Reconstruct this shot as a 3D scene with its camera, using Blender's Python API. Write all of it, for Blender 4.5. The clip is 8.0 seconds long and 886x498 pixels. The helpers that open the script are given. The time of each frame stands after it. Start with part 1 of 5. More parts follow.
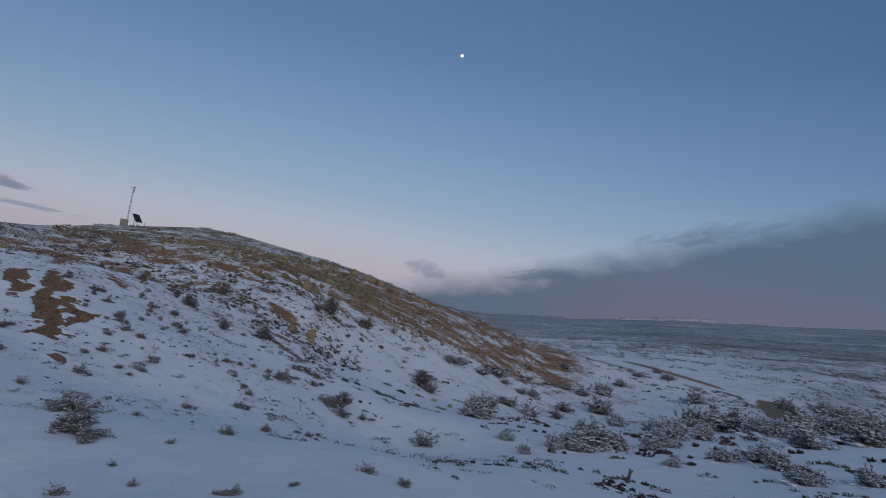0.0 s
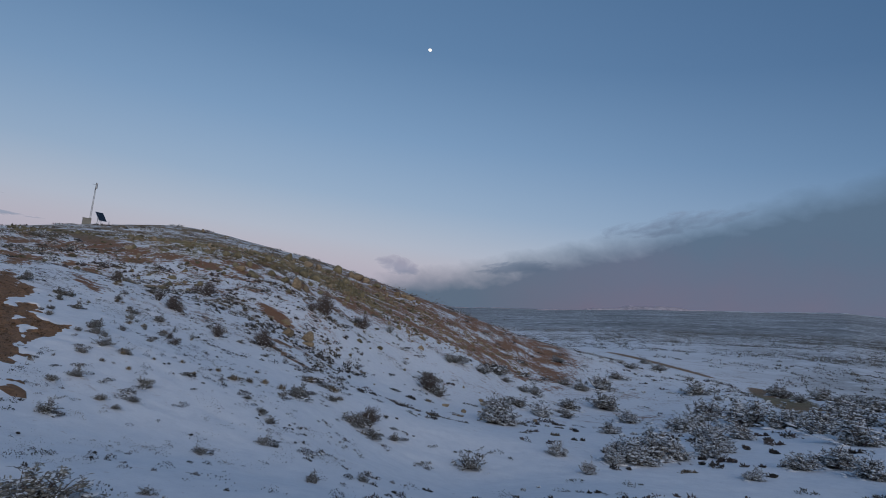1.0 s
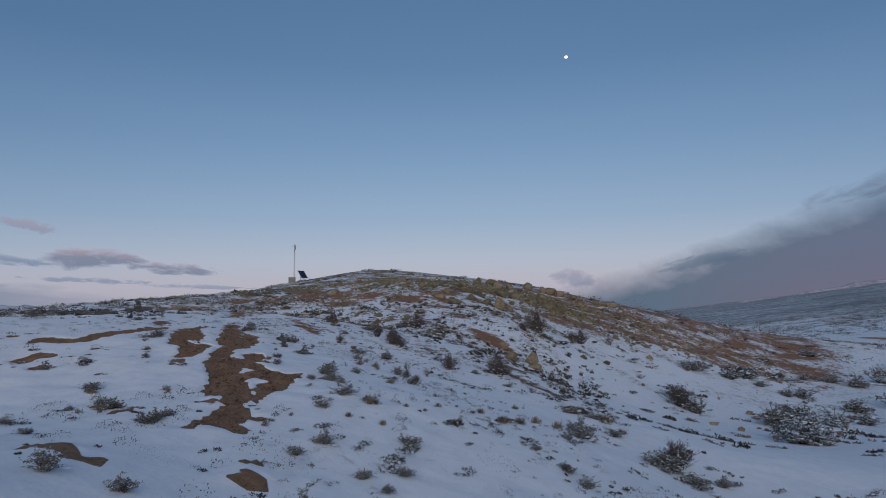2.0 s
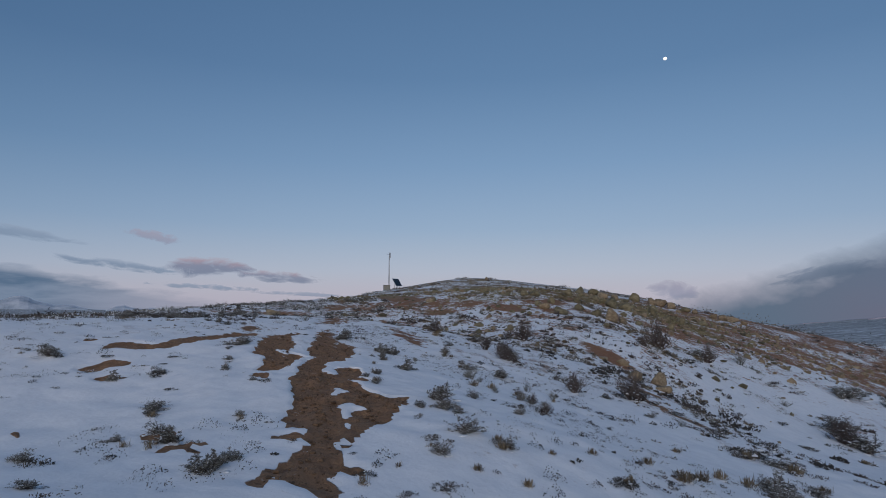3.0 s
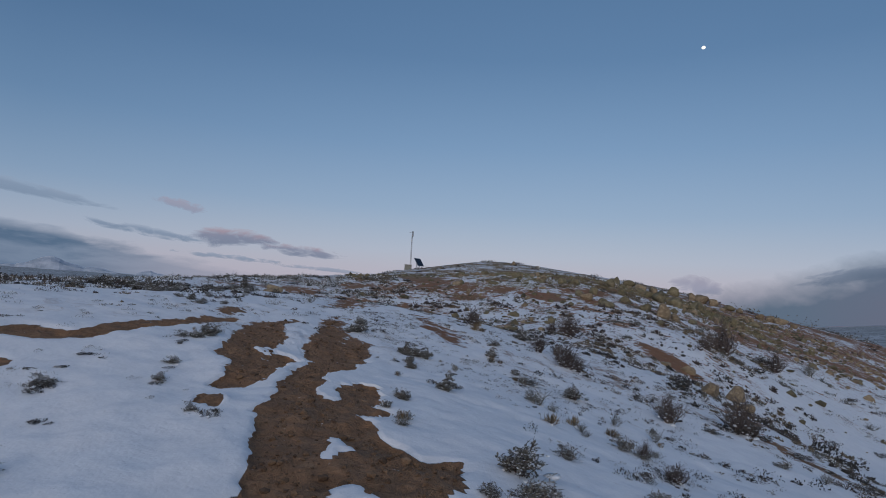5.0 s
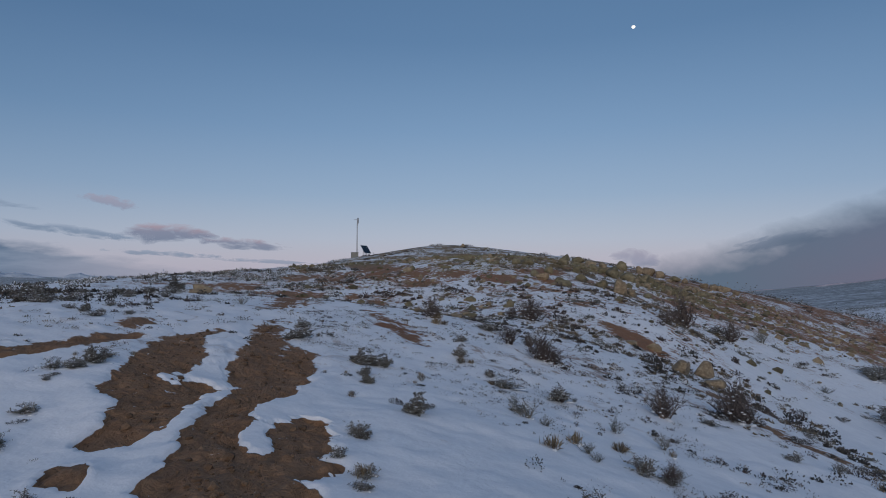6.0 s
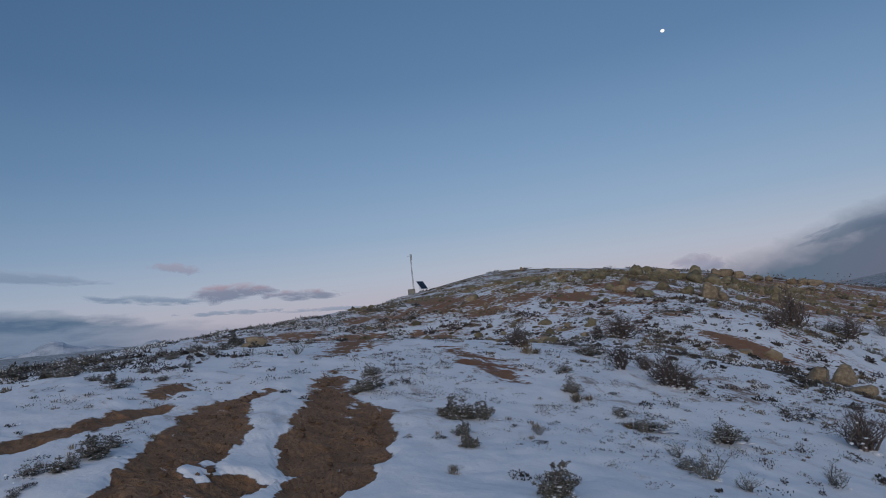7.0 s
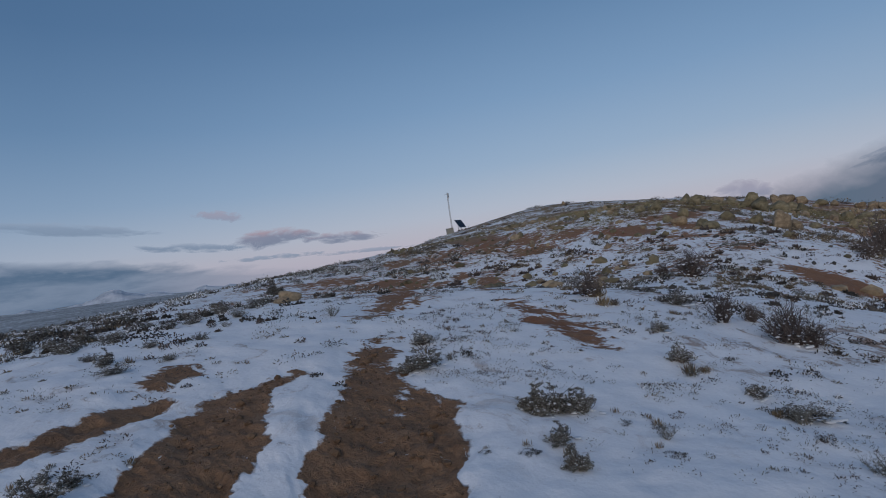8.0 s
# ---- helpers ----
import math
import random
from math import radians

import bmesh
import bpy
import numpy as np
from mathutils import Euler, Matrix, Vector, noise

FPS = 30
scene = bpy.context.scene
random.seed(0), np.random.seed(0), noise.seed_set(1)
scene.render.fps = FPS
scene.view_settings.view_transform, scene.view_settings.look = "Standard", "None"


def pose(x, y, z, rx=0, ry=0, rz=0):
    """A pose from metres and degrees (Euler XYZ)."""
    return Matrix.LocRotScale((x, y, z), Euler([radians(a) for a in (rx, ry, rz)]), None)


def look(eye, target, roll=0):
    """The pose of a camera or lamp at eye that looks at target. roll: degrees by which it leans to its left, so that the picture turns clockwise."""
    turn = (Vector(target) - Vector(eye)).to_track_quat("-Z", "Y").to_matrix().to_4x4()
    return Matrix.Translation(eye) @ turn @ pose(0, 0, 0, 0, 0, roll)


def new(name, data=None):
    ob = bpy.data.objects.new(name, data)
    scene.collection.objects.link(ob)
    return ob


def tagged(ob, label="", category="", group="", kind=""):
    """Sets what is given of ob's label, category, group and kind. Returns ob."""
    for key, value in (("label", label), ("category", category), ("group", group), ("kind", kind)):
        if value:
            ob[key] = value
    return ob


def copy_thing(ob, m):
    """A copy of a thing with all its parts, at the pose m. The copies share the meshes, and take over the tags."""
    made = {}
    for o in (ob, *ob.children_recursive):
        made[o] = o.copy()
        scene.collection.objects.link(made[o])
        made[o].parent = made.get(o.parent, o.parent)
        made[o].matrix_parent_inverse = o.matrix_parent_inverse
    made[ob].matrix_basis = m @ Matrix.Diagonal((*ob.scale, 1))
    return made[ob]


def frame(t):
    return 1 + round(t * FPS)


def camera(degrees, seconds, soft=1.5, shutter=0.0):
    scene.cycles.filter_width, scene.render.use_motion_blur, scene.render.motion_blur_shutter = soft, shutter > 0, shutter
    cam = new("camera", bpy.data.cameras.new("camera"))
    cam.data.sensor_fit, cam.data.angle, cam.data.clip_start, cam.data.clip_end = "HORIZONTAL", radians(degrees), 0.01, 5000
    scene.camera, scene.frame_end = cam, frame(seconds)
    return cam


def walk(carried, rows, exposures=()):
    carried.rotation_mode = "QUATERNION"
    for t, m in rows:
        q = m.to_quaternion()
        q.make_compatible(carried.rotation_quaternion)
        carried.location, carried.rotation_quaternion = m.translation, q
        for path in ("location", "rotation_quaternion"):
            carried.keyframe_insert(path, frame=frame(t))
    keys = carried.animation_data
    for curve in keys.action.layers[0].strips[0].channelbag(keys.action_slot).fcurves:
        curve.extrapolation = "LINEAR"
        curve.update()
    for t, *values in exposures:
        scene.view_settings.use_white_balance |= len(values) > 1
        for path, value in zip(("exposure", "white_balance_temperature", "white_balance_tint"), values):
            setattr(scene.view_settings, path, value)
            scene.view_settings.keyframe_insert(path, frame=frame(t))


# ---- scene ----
cam = camera(77.0, 8.0, soft=0.88)
PATH = [
    (0, 0.334, -0.473, 1.822, 94.68, -9.10, -1.51),
    (0.5, -0.487, 0.645, 1.842, 94.59, -15.77, -7.55),
    (1, -1.569, 2.587, 1.524, 94.58, -7.65, -4.33),
    (1.5, -2.669, 4.496, 1.087, 90.52, -3.20, 0.89),
    (2, -3.772, 6.285, 0.952, 95.58, 0.89, 13.74),
    (2.2, -4.095, 6.770, 0.900, 96.19, 0.27, 17.85),
    (3.3, -5.338, 8.852, 0.914, 96.47, -0.16, 23.17),
    (3.5, -5.489, 9.147, 0.904, 93.88, -1.02, 21.32),
    (4, -5.829, 9.847, 0.965, 93.82, -5.58, 20.99),
    (4.5, -6.445, 10.762, 0.978, 95.30, -4.04, 25.09),
    (4.7, -6.680, 11.038, 1.003, 94.58, -3.83, 24.83),
    (5.8, -7.646, 12.575, 1.091, 95.94, 0.37, 23.81),
    (6, -7.772, 12.809, 1.129, 93.33, -0.17, 19.62),
    (6.5, -8.156, 13.452, 1.051, 92.57, -0.05, 18.56),
    (7, -8.812, 14.310, 1.049, 96.84, 6.14, 25.59),
    (7.5, -9.209, 14.924, 1.167, 93.32, 2.98, 21.52),
    (8, -9.715, 15.585, 1.246, 90.96, 8.08, 29.52),
]
walk(cam, [(t, pose(x, y, z, rx, ry, rz)) for t, x, y, z, rx, ry, rz in PATH],
     exposures=[(0, -0.10), (0.5, -0.02), (2, 0.0), (4, -0.02), (6, -0.02), (8, -0.02)])

# ------------------------------------------------------------------ node helpers


def nodes_of(owner):
    owner.use_nodes = True
    tree = owner.node_tree
    tree.nodes.clear()
    return tree


def node(tree, kind, inputs=None, **props):
    n = tree.nodes.new(kind)
    for key, value in props.items():
        if key == "operation":
            n.operation = value
        elif key == "blend_type":
            n.blend_type = value
        elif key == "data_type":
            n.data_type = value
        elif key == "attribute_name":
            n.attribute_name = value
        elif key == "noise_dimensions":
            n.noise_dimensions = value
    for key, value in (inputs or {}).items():
        if isinstance(value, bpy.types.NodeSocket):
            tree.links.new(value, n.inputs[key])
        else:
            n.inputs[key].default_value = value
    return n


def ramp(tree, fac, stops, smooth=False):
    n = tree.nodes.new("ShaderNodeValToRGB")
    tree.links.new(fac, n.inputs[0])
    el = n.color_ramp.elements
    if smooth:
        n.color_ramp.interpolation = "EASE"
    while len(el) < len(stops):
        el.new(0.5)
    for e, (p, c) in zip(el, stops):
        e.position = p
        e.color = (*c, 1) if len(c) == 3 else c
    return n.outputs["Color"]


def mixed(tree, fac, a, b, blend="MIX"):
    n = tree.nodes.new("ShaderNodeMix")
    n.data_type, n.blend_type = "RGBA", blend
    for sock, v in ((n.inputs[0], fac), (n.inputs[6], a), (n.inputs[7], b)):
        if isinstance(v, bpy.types.NodeSocket):
            tree.links.new(v, sock)
        elif isinstance(v, (int, float)):
            sock.default_value = v
        else:
            sock.default_value = (*v, 1)
    return n.outputs[2]


def math_node(tree, op, a, b=0.0, c=0.0, clamp=False):
    n = tree.nodes.new("ShaderNodeMath")
    n.operation, n.use_clamp = op, clamp
    for sock, v in zip(n.inputs, (a, b, c)):
        if isinstance(v, bpy.types.NodeSocket):
            tree.links.new(v, sock)
        else:
            sock.default_value = v
    return n.outputs[0]


def noise_tex(tree, coord, scale, detail=4.0, rough=0.6, distortion=0.0):
    n = node(tree, "ShaderNodeTexNoise", {"Vector": coord, "Scale": scale, "Detail": detail, "Roughness": rough, "Distortion": distortion})
    return n.outputs["Fac"]


# ------------------------------------------------------------------ world and light

SUNWARD = Vector((0.20, -0.92, 0.10)).normalized()
world = bpy.data.worlds.new("dusk_sky")
scene.world = world
wt = nodes_of(world)
geo = wt.nodes.new("ShaderNodeTexCoord")
direction = geo.outputs["Generated"]
split = node(wt, "ShaderNodeSeparateXYZ", {0: direction})
up_part = split.outputs["Z"]
sky_ramp = ramp(wt, math_node(wt, "MAXIMUM", up_part, 0.0), [
    (0.0, (0.43, 0.42, 0.51)), (0.03, (0.405, 0.43, 0.55)), (0.075, (0.34, 0.42, 0.585)), (0.15, (0.222, 0.338, 0.535)),
    (0.26, (0.140, 0.258, 0.458)), (0.40, (0.077, 0.173, 0.345)), (0.60, (0.05, 0.125, 0.265)), (1.0, (0.04, 0.10, 0.235))])
toward = node(wt, "ShaderNodeVectorMath", {0: direction, 1: tuple(SUNWARD)}, operation="DOT_PRODUCT").outputs["Value"]
glow = math_node(wt, "POWER", math_node(wt, "MAXIMUM", toward, 0.0), 2.5)
flat = math_node(wt, "SQRT", math_node(wt, "MAXIMUM", math_node(wt, "SUBTRACT", 1.0, math_node(wt, "MULTIPLY", up_part, up_part)), 0.01))
ahead = node(wt, "ShaderNodeVectorMath", {0: direction, 1: (-0.17, 0.985, 0.0)}, operation="DOT_PRODUCT").outputs["Value"]
arch = ramp(wt, math_node(wt, "MULTIPLY_ADD", math_node(wt, "DIVIDE", ahead, flat), 0.5, 0.5), [
    (0.30, (1, 1, 1)), (0.60, (0.65, 0.71, 0.76)), (0.80, (0.69, 0.77, 0.82)), (0.90, (0.87, 0.905, 0.93)), (1.0, (1.06, 1.05, 1.04))])
lift = math_node(wt, "MULTIPLY_ADD", math_node(wt, "MAXIMUM", up_part, 0.0), 3.2, 0.15, clamp=True)
sky_ramp = mixed(wt, lift, sky_ramp, mixed(wt, 1.0, sky_ramp, arch, "MULTIPLY"))
dusk = mixed(wt, glow, sky_ramp, (1.07, 1.10, 1.18))
nishita = wt.nodes.new("ShaderNodeTexSky")
nishita.sky_type, nishita.sun_disc = "NISHITA", False
nishita.sun_elevation, nishita.sun_rotation = radians(1.5), math.atan2(SUNWARD.x, SUNWARD.y)
back_a = node(wt, "ShaderNodeBackground", {"Color": dusk, "Strength": 0.93})
back_b = node(wt, "ShaderNodeBackground", {"Color": nishita.outputs[0], "Strength": 0.05})
both = node(wt, "ShaderNodeAddShader", {0: back_a.outputs[0], 1: back_b.outputs[0]})
world_out = wt.nodes.new("ShaderNodeOutputWorld")
wt.links.new(both.outputs[0], world_out.inputs["Surface"])

sun = new("sun", bpy.data.lights.new("sun", "SUN"))
sun.data.energy, sun.data.angle, sun.data.color = 0.28, radians(35), (1.0, 0.90, 0.84)
sun.matrix_world = look((0, 0, 40), Vector((0, 0, 40)) - Vector((0.20, -0.86, 0.42)))

# ------------------------------------------------------------------ lie of the land

RADII = np.array([0, 7, 12, 17, 22, 28, 37, 50, 68, 88.0])
BEARINGS = np.arange(-90, 61, 15.0)
HEIGHTS = np.array([
    [-0.23, -0.27, -0.2, -0.53, -0.29, -0.38, -0.34, -0.5, -0.52, -0.39, 0.04],
    [-0.26, -0.29, -0.34, 0.01, -0.83, -1.45, -1.94, -1.44, -1.47, -0.89, -0.05],
    [-0.32, -0.12, -0.01, -0.37, -0.25, -1.35, -3.04, -2.58, -2.24, -1.22, -0.16],
    [-0.39, 0.05, 0.51, 0.6, 0.01, -1.42, -2.75, -3.12, -2.51, -1.41, -0.24],
    [-0.44, 0.11, 0.61, 0.68, 0.44, -0.89, -3.78, -3.83, -2.97, -1.52, -0.02],
    [-0.56, -0.04, 0.56, 0.68, -0.25, -0.12, -4.07, -5.31, -3.77, -1.5, 0.53],
    [-0.97, -0.61, -0.23, 1.15, 1.95, 2.39, -2.1, -6.57, -4.86, -1.6, 0.79],
    [-1.87, -1.58, -0.89, 1.07, 2.68, 3.24, -0.42, -6.22, -4.96, -2.33, -0.43],
    [-3.17, -2.92, -2.86, -1.91, 3.68, 4.9, 0.55, -5.41, -6.43, -5.17, -4.13],
])
CENTRE = 0.49
TABLE = np.vstack([np.full((1, len(BEARINGS)), CENTRE), HEIGHTS])


def hash2(ix, iy, seed):
    n = (ix.astype(np.int64) * 374761393 + iy.astype(np.int64) * 668265263 + seed * 1274126177) & 0x7FFFFFFF
    n = ((n ^ (n >> 13)) * 1274126177) & 0x7FFFFFFF
    n = (n ^ (n >> 16)) & 0xFFFF
    return n / 65535.0


def grain(x, y, scale, octaves=3, seed=0, rough=0.5):
    """Smooth value noise, -1 to 1."""
    x, y = np.asarray(x, float) * scale, np.asarray(y, float) * scale
    total, amp, norm = 0.0, 1.0, 0.0
    for o in range(octaves):
        ix, iy = np.floor(x), np.floor(y)
        u, v = x - ix, y - iy
        u, v = u * u * u * (u * (6 * u - 15) + 10), v * v * v * (v * (6 * v - 15) + 10)
        s = seed + 17 * o
        a, b = hash2(ix, iy, s), hash2(ix + 1, iy, s)
        c, d = hash2(ix, iy + 1, s), hash2(ix + 1, iy + 1, s)
        total = total + amp * (a + (b - a) * u + (c - a) * v + (a - b - c + d) * u * v)
        norm += amp
        amp *= rough
        x, y = x * 2.03 + 13.7, y * 2.03 - 7.1
    return 2 * total / norm - 1


def step(a, b, v):
    q = np.clip((v - a) / (b - a), 0, 1)
    return q * q * (3 - 2 * q)


def weights(grid, v):
    u = np.interp(v, grid, np.arange(len(grid)))
    i = np.clip(np.floor(u).astype(int), 0, len(grid) - 2)
    q = u - i
    w = (-0.5 * q**3 + q * q - 0.5 * q, 1.5 * q**3 - 2.5 * q * q + 1, -1.5 * q**3 + 2 * q * q + 0.5 * q, 0.5 * q**3 - 0.5 * q * q)
    return [np.clip(i + k, 0, len(grid) - 1) for k in (-1, 0, 1, 2)], w


def table_height(r, bearing):
    ri, rw = weights(RADII, np.minimum(r, RADII[-1]))
    bi, bw = weights(BEARINGS, np.clip(bearing, -90, 60))
    z = 0.0
    for a, wa in zip(ri, rw):
        for b, wb in zip(bi, bw):
            z = z + wa * wb * TABLE[a, b]
    return z


def skyline(bearing):
    """Degrees above level at which the far country ends."""
    return np.interp(bearing, [-180, -90, -62, -30, 6, 14, 20, 24, 34, 40, 60, 180], [0.4, 0.6, 0.35, -0.2, -1.2, -0.3, 0.5, 1.15, 2.1, 2.8, 2.8, 0.4])


def land(x, y):
    """The height of the smooth ground."""
    x, y = np.asarray(x, float), np.asarray(y, float)
    r, bearing = np.hypot(x, y), np.degrees(np.arctan2(x, y))
    turned = np.where(bearing < -90, bearing + 360, bearing)
    near = table_height(r, bearing)
    q = step(60, 270, turned)
    behind = table_height(r, np.full_like(r, 60.0)) * (1 - q) + table_height(r, np.full_like(r, -90.0)) * q
    near = np.where(turned > 60, behind, near)
    low = np.interp(r, [60, 140, 300, 600, 1500, 4600], [-5.5, -4.2, -2.6, -1.4, -0.5, 0.0])
    far = 2 + r * np.tan(np.radians(skyline(bearing) + low))
    far = far + step(150, 900, r) * r * 0.0022 * grain(x, y, 1 / 260, 3, 5) + step(90, 200, r) * 1.2 * grain(x, y, 1 / 40, 3, 8)
    q = step(82, 190, r)
    knoll = 1.95 * np.exp(-((x + 52.8) ** 2 + (y - 96.0) ** 2) / (2 * 11.0**2))
    swell = 1.4 * np.exp(-((x - 24) ** 2 / (2 * 13.0**2) + (y - 84) ** 2 / (2 * 9.0**2)))
    dips = 0.25 * np.exp(-((x + 17.5) ** 2 + (y - 24) ** 2) / (2 * 4.0**2)) - 0.5 * np.exp(-((x + 6.3) ** 2 + (y - 31.6) ** 2) / (2 * 2.8**2)) + 0.5 * np.exp(-((x + 6.4) ** 2 + (y - 37.2) ** 2) / (2 * 3.2**2))
    brow = 0.85 * np.exp(-((x + 32) ** 2 / (2 * 5.5**2) + (y - 81) ** 2 / (2 * 7.0**2))) + 0.35 * np.exp(-((x + 9.5) ** 2 / (2 * 5.0**2) + (y - 84) ** 2 / (2 * 6.0**2)))
    return near * (1 - q) + far * q + knoll + swell + dips + brow


def level(x, y):
    return float(land(np.array([x]), np.array([y]))[0])


# trodden and thawed soil: lines of (x, y, half width)
MAIN_TRAIL = [
    (-13.41, 20.33, 0.11), (-13.04, 19.77, 0.16), (-12.62, 19.24, 0.2), (-12.2, 18.84, 0.4), (-11.65, 18.04, 0.38), (-11.29, 17.48, 0.22), (-11.16, 17.03, 0.16), (-11.01, 16.66, 0.17),
    (-10.84, 16.31, 0.14), (-10.7, 16.01, 0.17), (-10.58, 15.78, 0.18), (-10.2, 15.62, 0.39), (-9.84, 15.0, 0.3), (-9.53, 14.54, 0.22), (-9.17, 14.21, 0.22), (-8.41, 13.2, 0.16),
    (-8.19, 12.76, 0.25), (-8.07, 12.42, 0.28), (-7.77, 12.31, 0.16)]
SIDE_TRAIL = [
    (-13.3, 19.06, 0.07), (-13.27, 18.54, 0.22), (-13.08, 18.07, 0.31), (-12.77, 17.78, 0.33), (-12.44, 17.2, 0.31), (-12.03, 16.64, 0.26), (-11.51, 16.31, 0.22), (-11.38, 15.98, 0.23),
    (-11.32, 15.71, 0.16)]
LOBES = [
    [(-11.83, 16.91, 0.16), (-11.68, 17.02, 0.12)], [(-10.38, 16.86, 0.09), (-10.32, 16.58, 0.24), (-10.09, 16.31, 0.21), (-9.97, 16.05, 0.22)], [(-10.11, 15.91, 0.12), (-10.37, 15.83, 0.18)],
    [(-9.31, 15.36, 0.11), (-9.0, 15.19, 0.21), (-8.65, 15.09, 0.21), (-8.59, 15.44, 0.04)], [(-8.82, 14.89, 0.19), (-8.75, 14.57, 0.16), (-8.59, 14.22, 0.12)],
    [(-9.3, 14.59, 0.13), (-9.03, 14.81, 0.17)], [(-8.97, 15.06, 0.15), (-8.68, 15.55, 0.06)], [(-11.91, 18.65, 0.36), (-11.71, 18.16, 0.39)], [(-8.84, 13.18, 0.12)],
    [(-8.19, 12.76, 0.21), (-8.22, 12.03, 0.05)], [(-7.79, 12.81, 0.11)]]
WEST_SOIL = [
    [(-14.11, 15.11, 0.12), (-14.08, 15.27, 0.2), (-13.79, 15.45, 0.17), (-13.62, 15.72, 0.16), (-13.72, 16.13, 0.17), (-13.75, 16.59, 0.15), (-13.72, 16.95, 0.14)],
    [(-13.46, 14.34, 0.2), (-13.41, 14.6, 0.19), (-13.27, 14.7, 0.15)], [(-12.91, 14.09, 0.15), (-12.8, 14.24, 0.11)], [(-14.77, 15.15, 0.08)],
    [(-13.76, 18.06, 0.11), (-13.78, 17.96, 0.15), (-13.74, 17.69, 0.18), (-13.69, 17.38, 0.18), (-13.73, 17.15, 0.16), (-13.78, 17.01, 0.14)],
    [(-14.3, 18.72, 0.15), (-14.24, 18.62, 0.17), (-14.21, 18.42, 0.12)], [(-15.02, 23.56, 0.25), (-14.7, 22.9, 0.11)], [(-13.94, 24.92, 0.23)], [(-13.97, 24.33, 0.3)],
    [(-14.13, 21.51, 0.14), (-14.85, 23.08, 0.32), (-15.6, 24.6, 0.25)]]
HILL_SOIL = [
    [(-21.03, 31.42, 0.24), (-21.85, 33.8, 0.66), (-22.25, 36.07, 0.24)], [(-18.62, 34.71, 0.64), (-19.46, 36.09, 0.41)], [(-25.5, 38.87, 0.74), (-25.11, 39.9, 0.41)],
    [(-22.15, 41.57, 0.7), (-21.25, 44.23, 0.44)], [(-14.08, 40.31, 0.82)], [(-12.96, 41.43, 0.39)], [(-19.52, 41.63, 0.84)], [(-38.54, 41.21, 1.48)],
    [(-6.22, 24.62, 0.24), (-5.38, 24.05, 0.24), (-4.78, 23.85, 0.12)], [(-14.73, 40.78, 0.97)], [(-11.81, 40.98, 0.95)], [(-20.63, 36.32, 0.55)],
    [(-38.0, 61.77, 1.83), (-23.24, 43.74, 1.31)], [(-23.45, 35.14, 0.79)], [(-6.53, 26.03, 0.4), (-5.28, 27.32, 0.25)], [(-17.37, 41.56, 0.84)], [(-22.48, 35.44, 0.7)],
    [(-22.71, 47.89, 1.33)], [(-12.65, 43.62, 0.9)], [(51.5, 80.75, 1.3), (39.2, 59.3, 2.0), (33.4, 48.5, 1.7), (31.2, 41.5, 1.2)],
    [(-12.77, 22.95, 0.16), (-12.1, 22.25, 0.26), (-11.7, 21.8, 0.24), (-11.37, 21.45, 0.12)], [(49.2, 89.6, 0.9), (49.2, 98.0, 1.5), (47.6, 111.0, 1.6), (47.0, 126.0, 1.5)],
    [(-8.8, 34.2, 0.4), (-8.1, 33.59, 0.8), (-7.5, 33.1, 0.7)]]
TRAIL_FILL = [
    [(-8.87, 15.04, 0.2), (-9.18, 14.86, 0.24)], [(-8.5, 14.12, 0.2), (-8.62, 14.64, 0.14)], [(-8.59, 15.15, 0.08), (-8.56, 14.8, 0.11)], [(-10.3, 15.67, 0.28), (-9.0, 13.75, 0.25)],
    [(-11.99, 18.65, 0.4), (-11.75, 18.22, 0.45), (-11.57, 17.91, 0.42)], [(-9.21, 15.19, 0.15), (-9.78, 15.54, 0.23)], [(-11.86, 17.1, 0.11), (-12.03, 17.11, 0.06)],
    [(-13.14, 18.13, 0.15), (-13.01, 17.85, 0.16)], [(-11.84, 19.12, 0.11), (-11.79, 18.82, 0.14)], [(-11.71, 16.88, 0.1), (-11.52, 16.5, 0.14), (-11.46, 16.25, 0.12)],
    [(-10.47, 16.06, 0.1), (-10.65, 16.18, 0.07)], [(-8.42, 13.84, 0.06), (-8.28, 13.47, 0.07), (-8.18, 13.2, 0.05)]]
HUMMOCKS = [
    (-7.91, 10.27, 0.16), (-8.44, 10.44, 0.19), (-7.0, 11.35, 0.13), (-10.15, 12.67, 0.12), (-8.45, 9.92, 0.08), (-11.59, 12.17, 0.1), (-10.98, 15.23, 0.15), (-11.48, 16.56, 0.07),
    (-6.82, 11.04, 0.16), (-11.31, 16.38, 0.05), (-9.79, 16.16, 0.07), (-9.44, 12.51, 0.11), (-8.77, 13.1, 0.09), (-9.3, 12.36, 0.07), (-9.56, 12.32, 0.05)]
TRAILS = [MAIN_TRAIL, SIDE_TRAIL] + LOBES + TRAIL_FILL + WEST_SOIL + HILL_SOIL + [[h] for h in HUMMOCKS]
ISLANDS = [(-8.83, 14.41, 0.09), (-8.82, 14.45, 0.09), (-11.27, 17.15, 0.03), (-12.15, 17.06, 0.08), (-12.18, 17.23, 0.04), (-10.62, 16.41, 0.04), (-10.43, 16.2, 0.05), (-10.29, 16.04, 0.05), (-12.09, 18.82, 0.06), (-12.26, 19.2, 0.1), (-12.11, 18.02, 0.04), (-10.62, 15.89, 0.03)]


